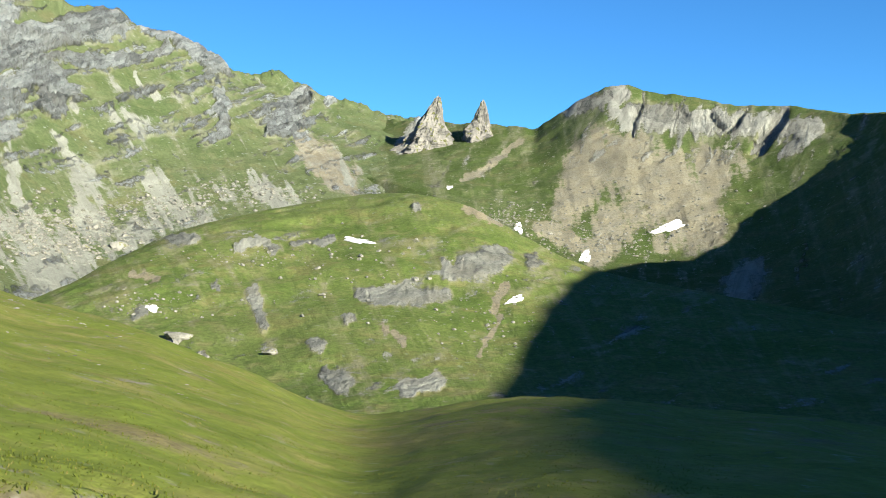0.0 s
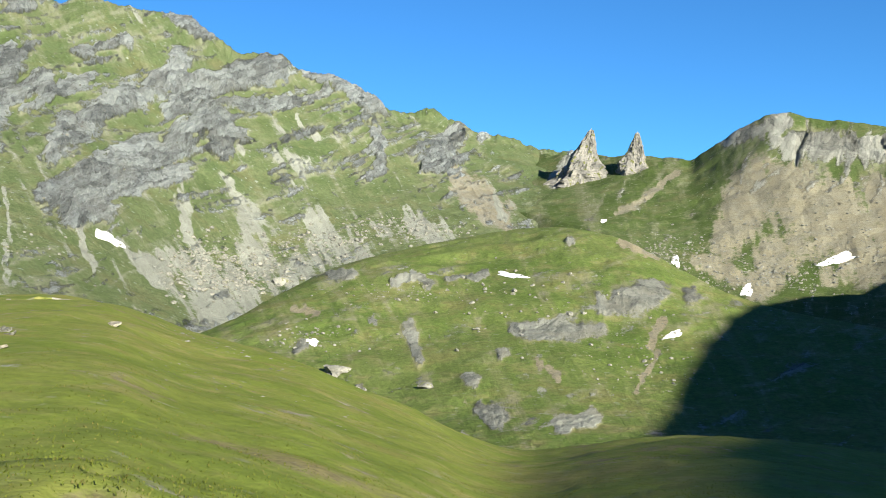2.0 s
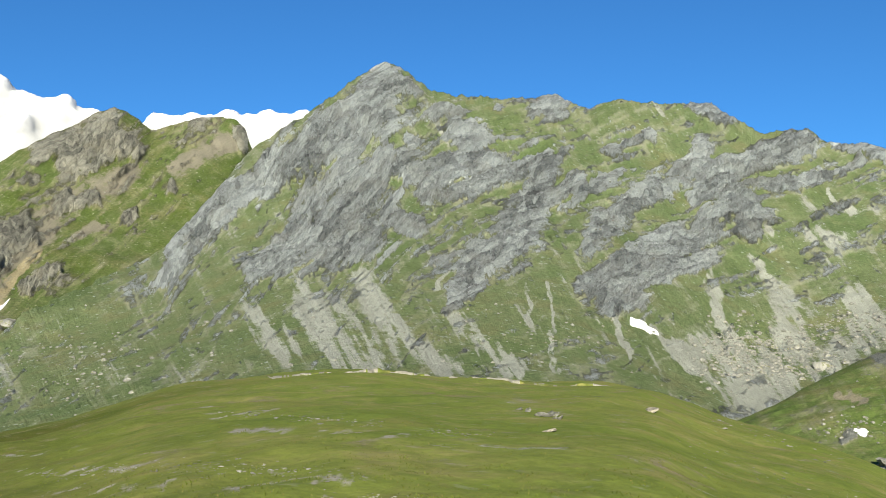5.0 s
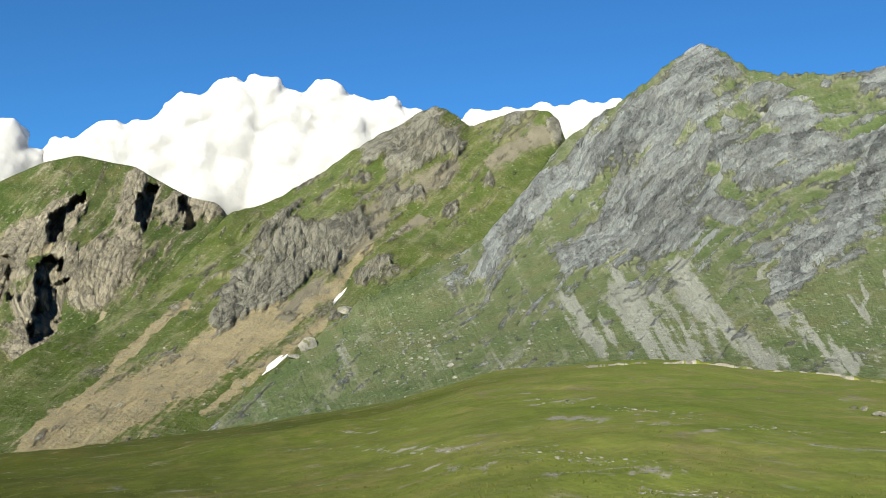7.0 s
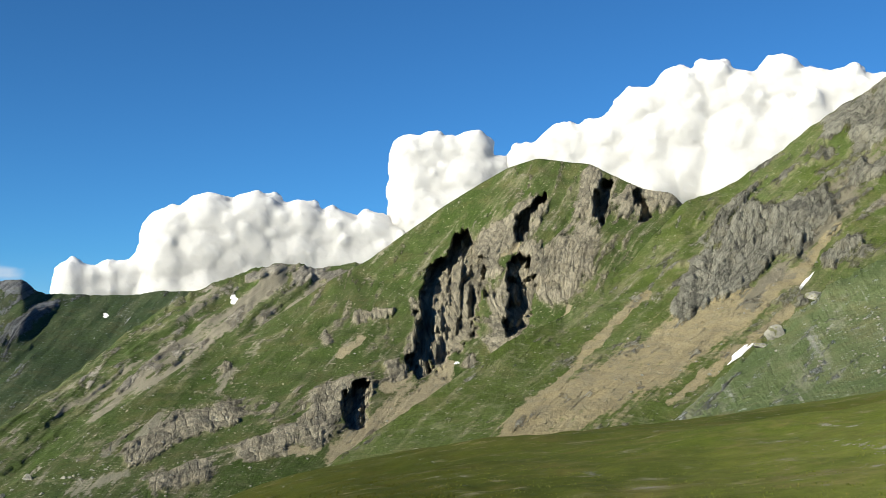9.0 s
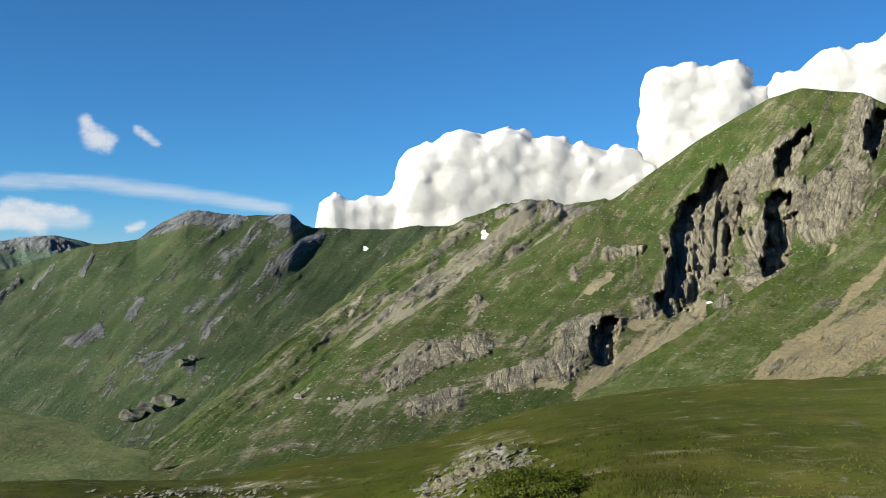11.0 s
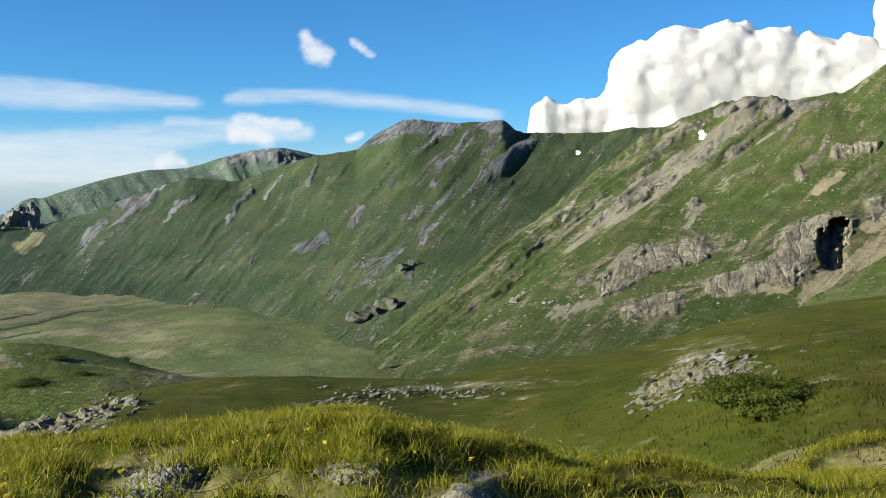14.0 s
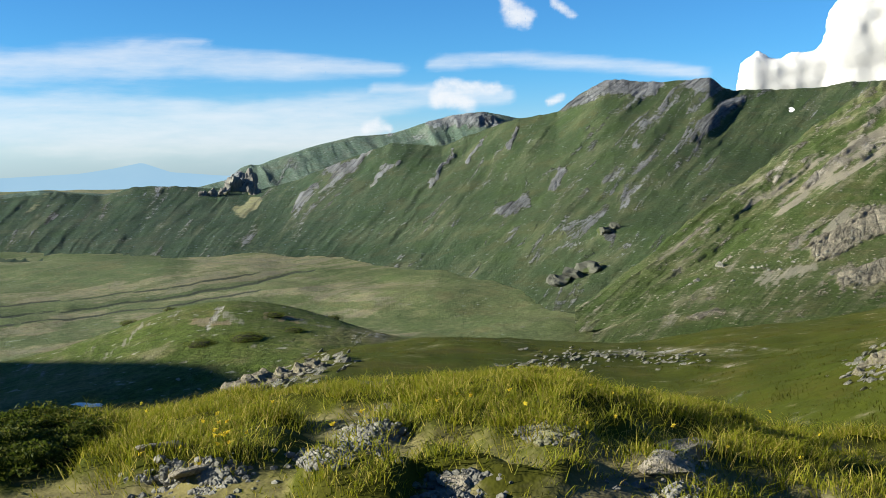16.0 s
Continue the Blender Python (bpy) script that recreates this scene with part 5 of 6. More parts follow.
def veil_mat(name, stretch, lo, hi, most):
    m, nt, bsdf = make_mat(name)
    n = Net(nt)
    at = n.add("ShaderNodeAttribute")
    at.attribute_name = "cover"
    split = n.add("ShaderNodeSeparateColor")
    nt.links.new(at.outputs["Color"], split.inputs[0])
    bed = n.add("ShaderNodeAttribute")
    bed.attribute_name = "bed"
    v = n.noise(n.mapped(bed.outputs["Vector"], stretch), 1.0, 7, 0.62)
    fac = n.math("MULTIPLY", n.step(n.math("ADD", n.math("MULTIPLY", split.outputs[0], 0.8), n.math("MULTIPLY", n.math("SUBTRACT", v, 0.5), 1.5)), lo, hi), most)
    fac = n.math("MULTIPLY", fac, n.step(split.outputs[0], 0.0, 0.35))
    clear = n.add("ShaderNodeBsdfTransparent")
    # the white glows by itself in place of sunlight on the cloud
    white = n.add("ShaderNodeEmission", Color=(0.95, 0.97, 1.0, 1), Strength=0.33)
    mixed = n.add("ShaderNodeMixShader")
    nt.links.new(fac, mixed.inputs[0])
    nt.links.new(clear.outputs[0], mixed.inputs[1])
    nt.links.new(white.outputs[0], mixed.inputs[2])
    nt.links.new(mixed.outputs[0], nt.nodes["Material Output"].inputs["Surface"])
    return m


def veil(label, spots, a0, a1, e0, e1, mat):
    az, el = np.meshgrid(np.linspace(a0, a1, 160), np.linspace(e0, e1, 60))
    warp = 0.8 * fbm(az * 0.35, el * 0.5, 0.4, 3, 90)
    P = place(az, el, 4750 + 0 * az)
    c = strokes(spots, az + 0.5 * warp, el + 0.2 * warp)
    ob = grid_object("thin_cloud", P, np.stack([c, c * 0, c * 0], axis=-1), mat, np.stack([-az, el, az * 0], axis=-1))
    return tagged(ob, label, "cloud", group="clouds", kind="structure")


veil("thin white streaks of high cloud and painted low haze", STREAKS, 104, 176, -1.5, 14, veil_mat("glowing_streak_cloud", (0.16, 0.9, 1.0), 0.05, 1.4, 0.65))
veil("small torn white fair-weather cloud", TORN, 108, 130, -0.5, 12, veil_mat("glowing_torn_cloud", (0.9, 1.3, 1.0), 0.15, 1.25, 0.85))


# ---- things ----
def rock_mesh(name, level, seed, squash, mat, jag=0.35, flat=True):
    """A broken stone: a ball cut by random planes and roughened."""
    v, f = ICO[level]
    g = np.random.default_rng(seed)
    q = v.copy()
    for i in range(11):
        d = g.normal(size=3)
        d /= np.linalg.norm(d)
        cut = g.uniform(0.5, 0.85)
        over = np.maximum(q @ d - cut, 0)
        q = q - over[:, None] * d
    q = q * (1 + jag * 0.3 * fbm(q[:, 0] * 2 + seed, q[:, 1] * 2, q[:, 2] * 2, 4, seed)[:, None])
    return raw_mesh(name, q * np.array(squash), [f], mat, smooth=not flat)


ROCKS = [rock_mesh("boulder", 3, 100 + i, (1.0, 0.75 + 0.1 * (i % 3), 0.55 + 0.08 * (i % 4)), MAT["boulder"]) for i in range(6)]
STONES = [rock_mesh("stone", 2, 200 + i, (1.0, 0.7 + 0.1 * (i % 3), 0.2 + 0.08 * (i % 3)), MAT["boulder"]) for i in range(6)]
PALE_ROCKS = [rock_mesh("rock", 3, 250 + i, (1.0, 0.8, 0.32), MAT["white_rock"]) for i in range(3)]
SLABS = [rock_mesh("slab", 4, 290 + i, (1.0, 0.55, 0.42), MAT["boulder"], 1.1) for i in range(2)]
TOWERS = [rock_mesh("tower", 4, 294 + i, (0.8, 0.8, 1.0), MAT["pale"], 1.3) for i in range(3)]
RIBS = [rock_mesh("rock_face", 4, 280 + i, (1.0, 0.8, 0.62), MAT["rib"], 0.9) for i in range(3)]
DARK_ROCKS = [rock_mesh("crag", 3, 270 + i, (1.0, 0.9, 0.6), MAT["dark_crag"], 0.8) for i in range(3)]
gen = np.random.default_rng(21)


def turned(p, size, tip=15.0):
    rot = Euler((radians(gen.uniform(-tip, tip)), radians(gen.uniform(-tip, tip)), gen.uniform(0, 6.28))).to_matrix().to_4x4()
    return Matrix.Translation(p) @ rot @ Matrix.Scale(size, 4)


def boulder(p, size, label, name="boulder", group="boulders on the slopes"):
    ob = new(name, ROCKS[int(gen.integers(6))])
    ob.matrix_basis = turned(Vector(p) + Vector((0, 0, size * 0.12)), size)
    return tagged(ob, label, "boulder", group=group)


# snow patches: sheet, azimuth, height angle, half length, half width, tilt
SNOW = [("knoll", 4.9, 0.33, 0.95, 0.22, -8), ("right", -4.34, 1.07, 0.42, 0.28, -45), ("right", -8.14, -0.55, 0.45, 0.38, -10), ("right", -12.8, 1.14, 1.05, 0.36, 12), ("knoll", -4.19, -3.0, 0.56, 0.28, 25),
        ("knoll", 16.25, -3.45, 0.45, 0.25, 0), ("right", -0.35, 3.4, 0.26, 0.12, 0), ("massif", 27.4, 2.37, 1.0, 0.34, -32), ("second", 62.64, 3.54, 0.65, 0.12, 52)]
SNOW_B = [("second", 66.15, -0.32, 1.15, 0.19, 42), ("ridge", 94.55, 2.66, 0.32, 0.26, 60), ("far", 101.36, 1.7, 0.14, 0.22, 80), ("lowhill", 140.7, -13.7, 1.0, 0.16, -5), ("lowhill", 139.7, -14.7, 1.05, 0.28, 8), ("hill", 81.9, -0.9, 0.18, 0.1, 0)]


def snow_patch(sheet, a, e, hl, hw, tilt, seed):
    n, k = 28, 7
    pts, c, s = [], math.cos(radians(tilt)), math.sin(radians(tilt))
    mid = on_slope(sheet, a, e)
    toward = (Vector((0, 0, EYE)) - mid).normalized()
    size = mid.length * math.tan(radians(hl))
    for j in range(k + 1):
        for i in range(n):
            w = 2 * math.pi * i / n
            edge = 0.82 + 0.16 * math.sin(2 * w + 1.7 * seed) + 0.14 * math.sin(3 * w + seed) + 0.11 * math.sin(5 * w + 2.3 * seed) + 0.07 * math.sin(9 * w + seed)
            q = j / k
            u, v = hl * q * edge * math.cos(w), hw * q * edge * math.sin(w)
            p = on_slope(sheet, a - (u * c - v * s), e + u * s + v * c)
            lift = size * 0.05 + size * 0.1 * (1 - q ** 3) - (size * 0.12 if j == k else 0)
            pts.append(p + toward * lift)
    f = []
    for j in range(k):
        for i in range(n):
            f.append((j * n + i, j * n + (i + 1) % n, (j + 1) * n + (i + 1) % n, (j + 1) * n + i))
    me = raw_mesh("snow_patch", np.array([p[:] for p in pts]), [np.array(f)], MAT["snow"])
    return tagged(new("snow_patch", me), "leftover white snow patch lying on the mountainside", "snow patch", group="snow patches")


for i, row in enumerate(SNOW + SNOW_B):
    snow_patch(*row, i + 1)


# rock spires on the saddle
def spire(a, e0, e1, half, label, seed, lean):
    base = on_slope("right", a, e0)
    r = math.hypot(base.x, base.y)
    h = r * (math.tan(radians(e1)) - math.tan(radians(e0)))
    w = r * math.tan(radians(half))
    base = base + Vector((base.x, base.y, 0)).normalized() * w * 0.85
    n, k = 96, 80
    th = np.linspace(0, 2 * math.pi, n, endpoint=False)
    q = np.linspace(-0.15, 1, k)
    T, Q = np.meshgrid(th, q)
    facet = 1 / np.maximum(np.cos((T + 0.6 * seed) % (2 * math.pi / 5) - math.pi / 5), 0.5) * 0.85
    shape = w * (np.clip(1 - Q, 0, 1.02) ** 1.05 + 0.05 * (Q < 0.97)) * facet
    X, Y = np.cos(T), np.sin(T)
    crag = ridged(X * 0.8 + seed, Y * 0.8, Q * 1.6, 5, seed) * 0.36 + ridged(X * 3 + seed, Y * 3, Q * 5.0, 4, seed + 3) * 0.12
    shape = shape * (1 + crag)
    x = X * shape + lean * w * Q
    y = Y * shape * 0.8
    z = Q * h + 0.03 * h * fbm(X * 2, Y * 2, Q * 6, 3, seed)
    c, s = math.cos(radians(a)), math.sin(radians(a))
    P = np.stack([base.x + x * c - y * s, base.y + x * s + y * c, base.z + z], axis=-1).reshape(-1, 3)
    i = np.arange(k * n).reshape(k, n)
    f = np.stack([i[:-1], np.roll(i, -1, axis=1)[:-1], np.roll(i, -1, axis=1)[1:], i[1:]], axis=-1).reshape(-1, 4)
    me = raw_mesh("rock_spire", P, [f, i[-1:][:, ::1]], MAT["pale"], smooth=False)
    return tagged(new("rock_spire", me), label, "rock spire", group="rock spires")


spire(1.2, 5.5, 8.75, 1.5, "tall jagged pale limestone spire on the saddle", 41, 0.62)
spire(-2.05, 6.1, 8.45, 0.85, "smaller pointed limestone spire on the saddle", 43, 0.3)

# boulders standing out on the slopes
boulder(on_slope("massif", 18.15, -0.1), 5.2, "large pale boulder at the foot of the scree")
boulder(on_slope("knoll", 9.9, -6.1), 2.0, "dark grey boulder lying in the grass")
for a, e, size in ((14.9, -5.2, 5.0), (13.7, -6.1, 3.2)):
    ob = boulder(on_slope("knoll", a, e) - Vector((0, 0, size * 0.1)), size, "flat cracked grey rock slab at the meadow's edge")
    ob.data = SLABS[int(gen.integers(2))]
boulder(on_slope("massif", 64.2, 0.6), 7.0, "grey boulder beside a streak of snow")
boulder(on_slope("massif", 65.2, 0.2), 4.0, "grey boulder beside a streak of snow")
boulder(on_slope("second", 62.3, 2.7), 6.5, "pale boulder on the green slope")
for a, e, size in ((113.9, -7.9, 17), (113.0, -7.55, 16), (112.2, -7.2, 15), (111.3, -5.0, 12), (110.8, -4.7, 8)):
    ob = boulder(on_slope("far", a, e), size, "dark craggy rock standing out of the green mountainside", "crag", "dark crags on the mountainside")
    ob.data = DARK_ROCKS[int(gen.integers(3))]
for a, e, size in ((105.0, -6.6, 3.4), (106.2, -6.5, 2.8), (103.2, -6.9, 2.2)):
    boulder(on_slope("hill", a, e), size, "dark boulder on the grassy lower slope")

# rock tower on the far skyline: heads of rock under one base
root = tagged(new("rock_tower"), "grey rock tower standing on the far green ridge", "rock tower")
foot = on_slope("far", 131.0, -2.6)
root.location = foot
for i, (a, e, size, tall) in enumerate(((131.7, -2.3, 30, 1.5), (132.3, -2.35, 26, 1.3), (132.9, -2.5, 20, 1.0), (133.5, -2.6, 17, 0.9), (134.1, -2.6, 13, 0.8), (131.3, -2.6, 20, 1.1))):
    ob = new("rock_head", TOWERS[i % 3])
    ob.parent = root
    ob.matrix_basis = Matrix.Translation(on_slope("far", a, e) - foot) @ Matrix.Rotation(i * 1.3, 4, "Z") @ Matrix.Diagonal((size, size, size * tall, 1))

for sheet, a0, e0, ha, he, count, lo, hi, words in (
        ("massif", 19.5, 0.2, 2.6, 0.9, 26, 1.2, 2.8, "pale boulder among the scree rubble"),
        ("massif", 14.0, 2.2, 3.0, 0.5, 14, 1.0, 2.2, "pale boulder among the scree rubble"),
        ("knoll", 6.0, -1.5, 7.0, 2.0, 22, 0.5, 1.3, "small grey boulder in the knoll's turf"),
        ("massif", 57.0, 0.6, 5.0, 1.6, 16, 0.7, 1.8, "grey boulder on the green slope"),
        ("right", -9.0, 0.2, 3.0, 0.7, 14, 0.8, 1.7, "brown boulder at the foot of the scree")):
    for i in range(count):
        boulder(on_slope(sheet, a0 + ha * gen.normal() * 0.6, e0 + he * gen.normal() * 0.6), gen.uniform(lo, hi), words)


def scatter(label, spots, sizes, count, seed):
    """Loose stones strewn over parts of the sheets, joined."""
    g = np.random.default_rng(seed)
    V, F, base = [], [], 0
    lev = [STONE_SHAPES[i] for i in range(4)]
    for sheet, a, e, ha, he in spots:
        for i in range(count):
            p = on_slope(sheet, a + ha * g.normal() * 0.6, e + he * g.normal() * 0.6)
            s = sizes[0] * (sizes[1] / sizes[0]) ** (g.random() ** 2.2)
            v, f = lev[int(g.integers(4))]
            t = g.uniform(0, 6.28)
            c, q = math.cos(t), math.sin(t)
            x, y = v[:, 0] * c - v[:, 1] * q, v[:, 0] * q + v[:, 1] * c
            V.append(np.stack([x, y, v[:, 2]], axis=-1) * s + np.array(p) + np.array((0, 0, s * 0.15)))
            F.append(f + base)
            base += len(v)
    me = raw_mesh("loose_stones", np.concatenate(V), F, MAT["boulder"], smooth=False)
    return tagged(new("loose_stones", me), label, "stones", kind="stuff")


def shape_of(seed):
    v, f = ICO[1]
    g = np.random.default_rng(seed)
    return v * g.uniform(0.6, 1.1, (len(v), 1)) * np.array([1, 0.8, 0.6]), f


STONE_SHAPES = [shape_of(300 + i) for i in range(4)]
scatter("pale boulders and rubble at the foot of the scree fans", [("massif", 20, 0.3, 3, 1.2), ("massif", 16, 2.0, 3.5, 1.0), ("massif", 22.5, 1.0, 2.0, 1.2), ("massif", 11, 3.0, 3.0, 0.7)], (0.35, 2.2), 500, 51)
scatter("brown rubble strewn over the scree", [("right", -11, 2.5, 5, 2.2), ("right", -9, 0.3, 4, 0.8), ("right", -4, 1.5, 3, 1.0)], (0.3, 1.5), 500, 52)
scatter("pale stones lying in the knoll's turf", [("knoll", 5, -1, 8, 2.5), ("knoll", 11, -0.8, 4, 0.6), ("knoll", 16, -3.2, 3, 0.8), ("knoll", -3, -4, 3, 2)], (0.12, 0.8), 200, 53)
scatter("stones scattered over the turf below the crags", [("massif", 35, 2, 8, 2), ("massif", 55, 1.5, 8, 2), ("massif", 30, 10, 12, 4), ("massif", 60, 0.5, 3, 2)], (0.3, 1.3), 200, 54)
scatter("stones scattered over the crag hill", [("hill", 84, 2, 7, 3), ("hill", 95, -4, 8, 2), ("second", 68, 0, 7, 4), ("hill", 101, -7, 6, 1.2)], (0.3, 1.5), 200, 55)


def on_meadow(a, e, near=2.0):
    r = np.geomspace(near, 260, 1600)
    x, y = -r * math.sin(radians(a)), r * math.cos(radians(a))
    z = MEADOW_Z(x, y)
    h = np.degrees(np.arctan2(z - EYE, r))
    i = int(np.argmax(h >= e)) if (h >= e).any() else int(np.argmax(h))
    return Vector((x[i], y[i], z[i]))


def outcrop(label, spots, count, sizes, spread, seed):
    """A low rock outcrop: an empty with slabs leaning one way."""
    g = np.random.default_rng(seed)
    first = on_meadow(*spots[0], 12.0)
    root = tagged(new("rock_outcrop"), label, "rock outcrop", group="rock outcrops in the meadow")
    root.location = first
    for i in range(count):
        k = g.random() * (len(spots) - 1)
        j = int(k)
        a = spots[j][0] + (spots[j + 1][0] - spots[j][0]) * (k - j) + g.normal() * spread[0]
        e = spots[j][1] + (spots[j + 1][1] - spots[j][1]) * (k - j) + g.normal() * spread[1]
        p = on_meadow(a, e, 12.0)
        s = g.uniform(*sizes)
        ob = new("slab", STONES[int(g.integers(6))])
        ob.parent = root
        turn = Euler((radians(g.uniform(-30, 30)), radians(-30 + g.uniform(-30, 30)), radians(a + g.uniform(-40, 40)))).to_matrix().to_4x4()
        ob.matrix_basis = Matrix.Translation(p - first + Vector((0, 0, s * 0.08))) @ turn @ Matrix.Scale(s, 4)
    return root


low = outcrop("low outcrop of weathered grey slabs in the grass", [(98.0, -12.6), (96.5, -11.6), (95.0, -10.8), (93.2, -10.3), (91.6, -10.0)], 300, (0.03, 0.12), (0.6, 0.5), 61)
for a, e, s in ((97.6, -12.3, 0.26), (96.8, -11.6, 0.34), (95.9, -11.3, 0.3), (95.0, -10.9, 0.34), (94.1, -10.6, 0.26), (93.2, -10.4, 0.22)):
    ob = new("rock_face", RIBS[int(gen.integers(3))])
    ob.parent = low
    ob.matrix_basis = Matrix.Translation(on_meadow(a, e, 12.0) - low.location - Vector((0, 0, s * 0.3))) @ Matrix.Rotation(radians(a + gen.uniform(-40, 40)), 4, "Z") @ Matrix.Scale(s, 4)
rib = outcrop("rugged grey rock rib jutting from the grassy edge", [(133.0, -14.6), (131.5, -14.0), (130.2, -13.2), (128.5, -12.6), (126.5, -12.1)], 200, (0.05, 0.22), (0.5, 0.35), 62)
for a, e, s in ((133.1, -14.7, 0.8), (132.4, -14.3, 0.85), (131.6, -13.9, 0.85), (130.8, -13.4, 0.75), (130.0, -13.0, 0.6), (129.0, -12.7, 0.5), (128.0, -12.5, 0.4)):
    ob = new("rock_face", RIBS[int(gen.integers(3))])
    ob.parent = rib
    ob.matrix_basis = Matrix.Translation(on_meadow(a, e, 12.0) - rib.location - Vector((0, 0, s * 0.2))) @ Matrix.Rotation(radians(a + gen.uniform(-30, 30)), 4, "Z") @ Matrix.Scale(s, 4)
outcrop("long strip of flat grey stones in the grass", [(116.5, -12.6), (112.0, -12.0), (106.0, -12.1)], 220, (0.03, 0.15), (0.9, 0.25), 63)
outcrop("flat pale rocks lying in the sunlit meadow", [(34.6, -2.3), (33.0, -2.6), (32.4, -2.7)], 14, (0.08, 0.24), (0.35, 0.06), 64)
for a, e, s in ((107.1, -17.6, 0.22), (107.9, -18.0, 0.13), (119.9, -19.3, 0.1), (136.9, -16.4, 0.12), (135.3, -17.8, 0.1), (124.0, -15.2, 0.09), (27.15, -2.4, 0.4), (32.8, -3.5, 0.2)):
    ob = boulder(on_meadow(a, e) - Vector((0, 0, s * 0.1)), s, "small pale weathered rock in the grass", "rock", "rocks in the near grass")
    ob.data = PALE_ROCKS[int(gen.integers(3))]

# flat stones strewn in bands over the sunlit meadow
STONE_LINES = [[(51.5, -2.2, 0.2), (46, -2.6, 0.25), (42, -3.1, 0.2)], [(61, -5.2, 0.3), (55, -5.0, 0.4), (50, -5.3, 0.35), (43, -5.8, 0.3)], [(45.5, -6.9, 0.25), (40.5, -7.3, 0.3)],
               [(40, -3.4, 0.2), (36, -3.6, 0.2)], [(26, -4.2, 0.4), (20, -6.0, 0.5), (14, -8.2, 0.4)], [(24, -2.8, 0.15), (17.5, -5.0, 0.2)]]
g = np.random.default_rng(72)
V, F, base = [], [], 0
for line, count in zip(STONE_LINES, (170, 420, 200, 60, 90, 60)):
    for i in range(count):
        k = g.random() * (len(line) - 1)
        j = int(k)
        p, q, t = line[j], line[j + 1], k - j
        w = p[2] + (q[2] - p[2]) * t
        spot = on_meadow(p[0] + (q[0] - p[0]) * t + g.normal() * w * 1.6, p[1] + (q[1] - p[1]) * t + g.normal() * w * 0.55, 8.0)
        v, f = STONE_SHAPES[int(g.integers(4))]
        size = spot.length * g.uniform(0.0007, 0.0024) * (0.5 + g.random() ** 3)
        V.append(v * size * np.array((1.4, 1.2, 0.5)) + np.array(spot))
        F.append(f + base)
        base += len(v)
tagged(new("loose_stones", raw_mesh("loose_stones", np.concatenate(V), F, MAT["boulder"], smooth=False)), "pale flat stones strewn through the sunlit turf", "stones", kind="stuff")

# eroded edge of the footpath across the meadow
pa = np.linspace(27.5, 49.0, 420)
pr = 86 + 6 * np.sin(pa * 0.35) + 1.2 * fbm(pa * 1.3, 0.2, 0.4, 4, 77)
px, py = -pr * np.sin(np.radians(pa)), pr * np.cos(np.radians(pa))
pz = MEADOW_Z(px, py)
bank = 0.22 * np.clip(0.45 + 0.8 * fbm(pa * 1.1, 0.7, 0.1, 4, 78), 0.05, 1.2) * sstep(27.5, 30, pa) * sstep(49, 46, pa)
out = np.stack([-np.sin(np.radians(pa)), np.cos(np.radians(pa))], axis=-1)
rows_ = []
for d, h in ((-0.25, -0.15), (0.0, 0.0), (0.12, 0.75), (0.3, 1.0), (1.4, 0.95), (2.2, 0.2), (2.6, -0.4)):
    x, y = px + out[:, 0] * d, py + out[:, 1] * d
    rows_.append(np.stack([x, y, MEADOW_Z(x, y) + bank * h - (0.1 if h < 0 else 0)], axis=-1))
PB = np.array(rows_)
cv = np.zeros(PB.shape)
cv[..., 1] = np.where(fbm(pa * 2.2, 0.2, 0.9, 3, 79) > -0.1, 0.7, 0.05)[None, :]
tagged(grid_object("footpath", PB, cv, MAT["meadow"]), "pale trodden footpath with a low eroded bank", "footpath", kind="structure")

# gravel between the tussocks
g = np.random.default_rng(71)
V, F, base = [], [], 0
for a, e, ha, he in GRAVEL:
    for i in range(330):
        p = on_meadow(a + ha * g.normal() * 0.55, e + he * g.normal() * 0.55)
        v, f = STONE_SHAPES[int(g.integers(4))]
        V.append(v * g.uniform(0.006, 0.035) + np.array(p))
        F.append(f + base)
        base += len(v)
tagged(new("gravel", raw_mesh("gravel", np.concatenate(V), F, MAT["boulder"], smooth=False)), "bare patches of grey gravel between grass tussocks", "gravel", kind="stuff")


# ---- grass ----
def blade_mat(name, a, b, straw):
    m, nt, bsdf = make_mat(name)
    n = Net(nt)
    geo = n.add("ShaderNodeNewGeometry")
    rnd = geo.outputs["Random Per Island"]
    col = n.mix(rnd, a, b)
    col = n.mix(n.step(rnd, 0.72, 0.9), col, straw)
    nt.links.new(col, bsdf.inputs["Base Color"])
    bsdf.inputs["Roughness"].default_value = 0.6
    bsdf.inputs["Specular IOR Level"].default_value = 0.12
    thin = n.add("ShaderNodeBsdfTranslucent")
    nt.links.new(col, thin.inputs["Color"])
    mixed = n.add("ShaderNodeMixShader", Fac=0.48)
    nt.links.new(bsdf.outputs[0], mixed.inputs[1])
    nt.links.new(thin.outputs[0], mixed.inputs[2])
    nt.links.new(mixed.outputs[0], nt.nodes["Material Output"].inputs["Surface"])
    return m


MAT["blade"] = blade_mat("grass_blades", (0.135, 0.158, 0.008), (0.212, 0.205, 0.018), (0.33, 0.28, 0.07))
# darker copy for the left, toned down in colour against strong sunlight
MAT["turf"] = blade_mat("short_dark_turf", (0.042, 0.053, 0.005), (0.055, 0.061, 0.006), (0.076, 0.069, 0.016))
# yellower copy for the right, colour brightened to make up for grazing sunlight
MAT["bright_dry_turf"] = blade_mat("short_bright_dry_turf", (0.095, 0.125, 0.018), (0.125, 0.142, 0.025), (0.16, 0.15, 0.045))


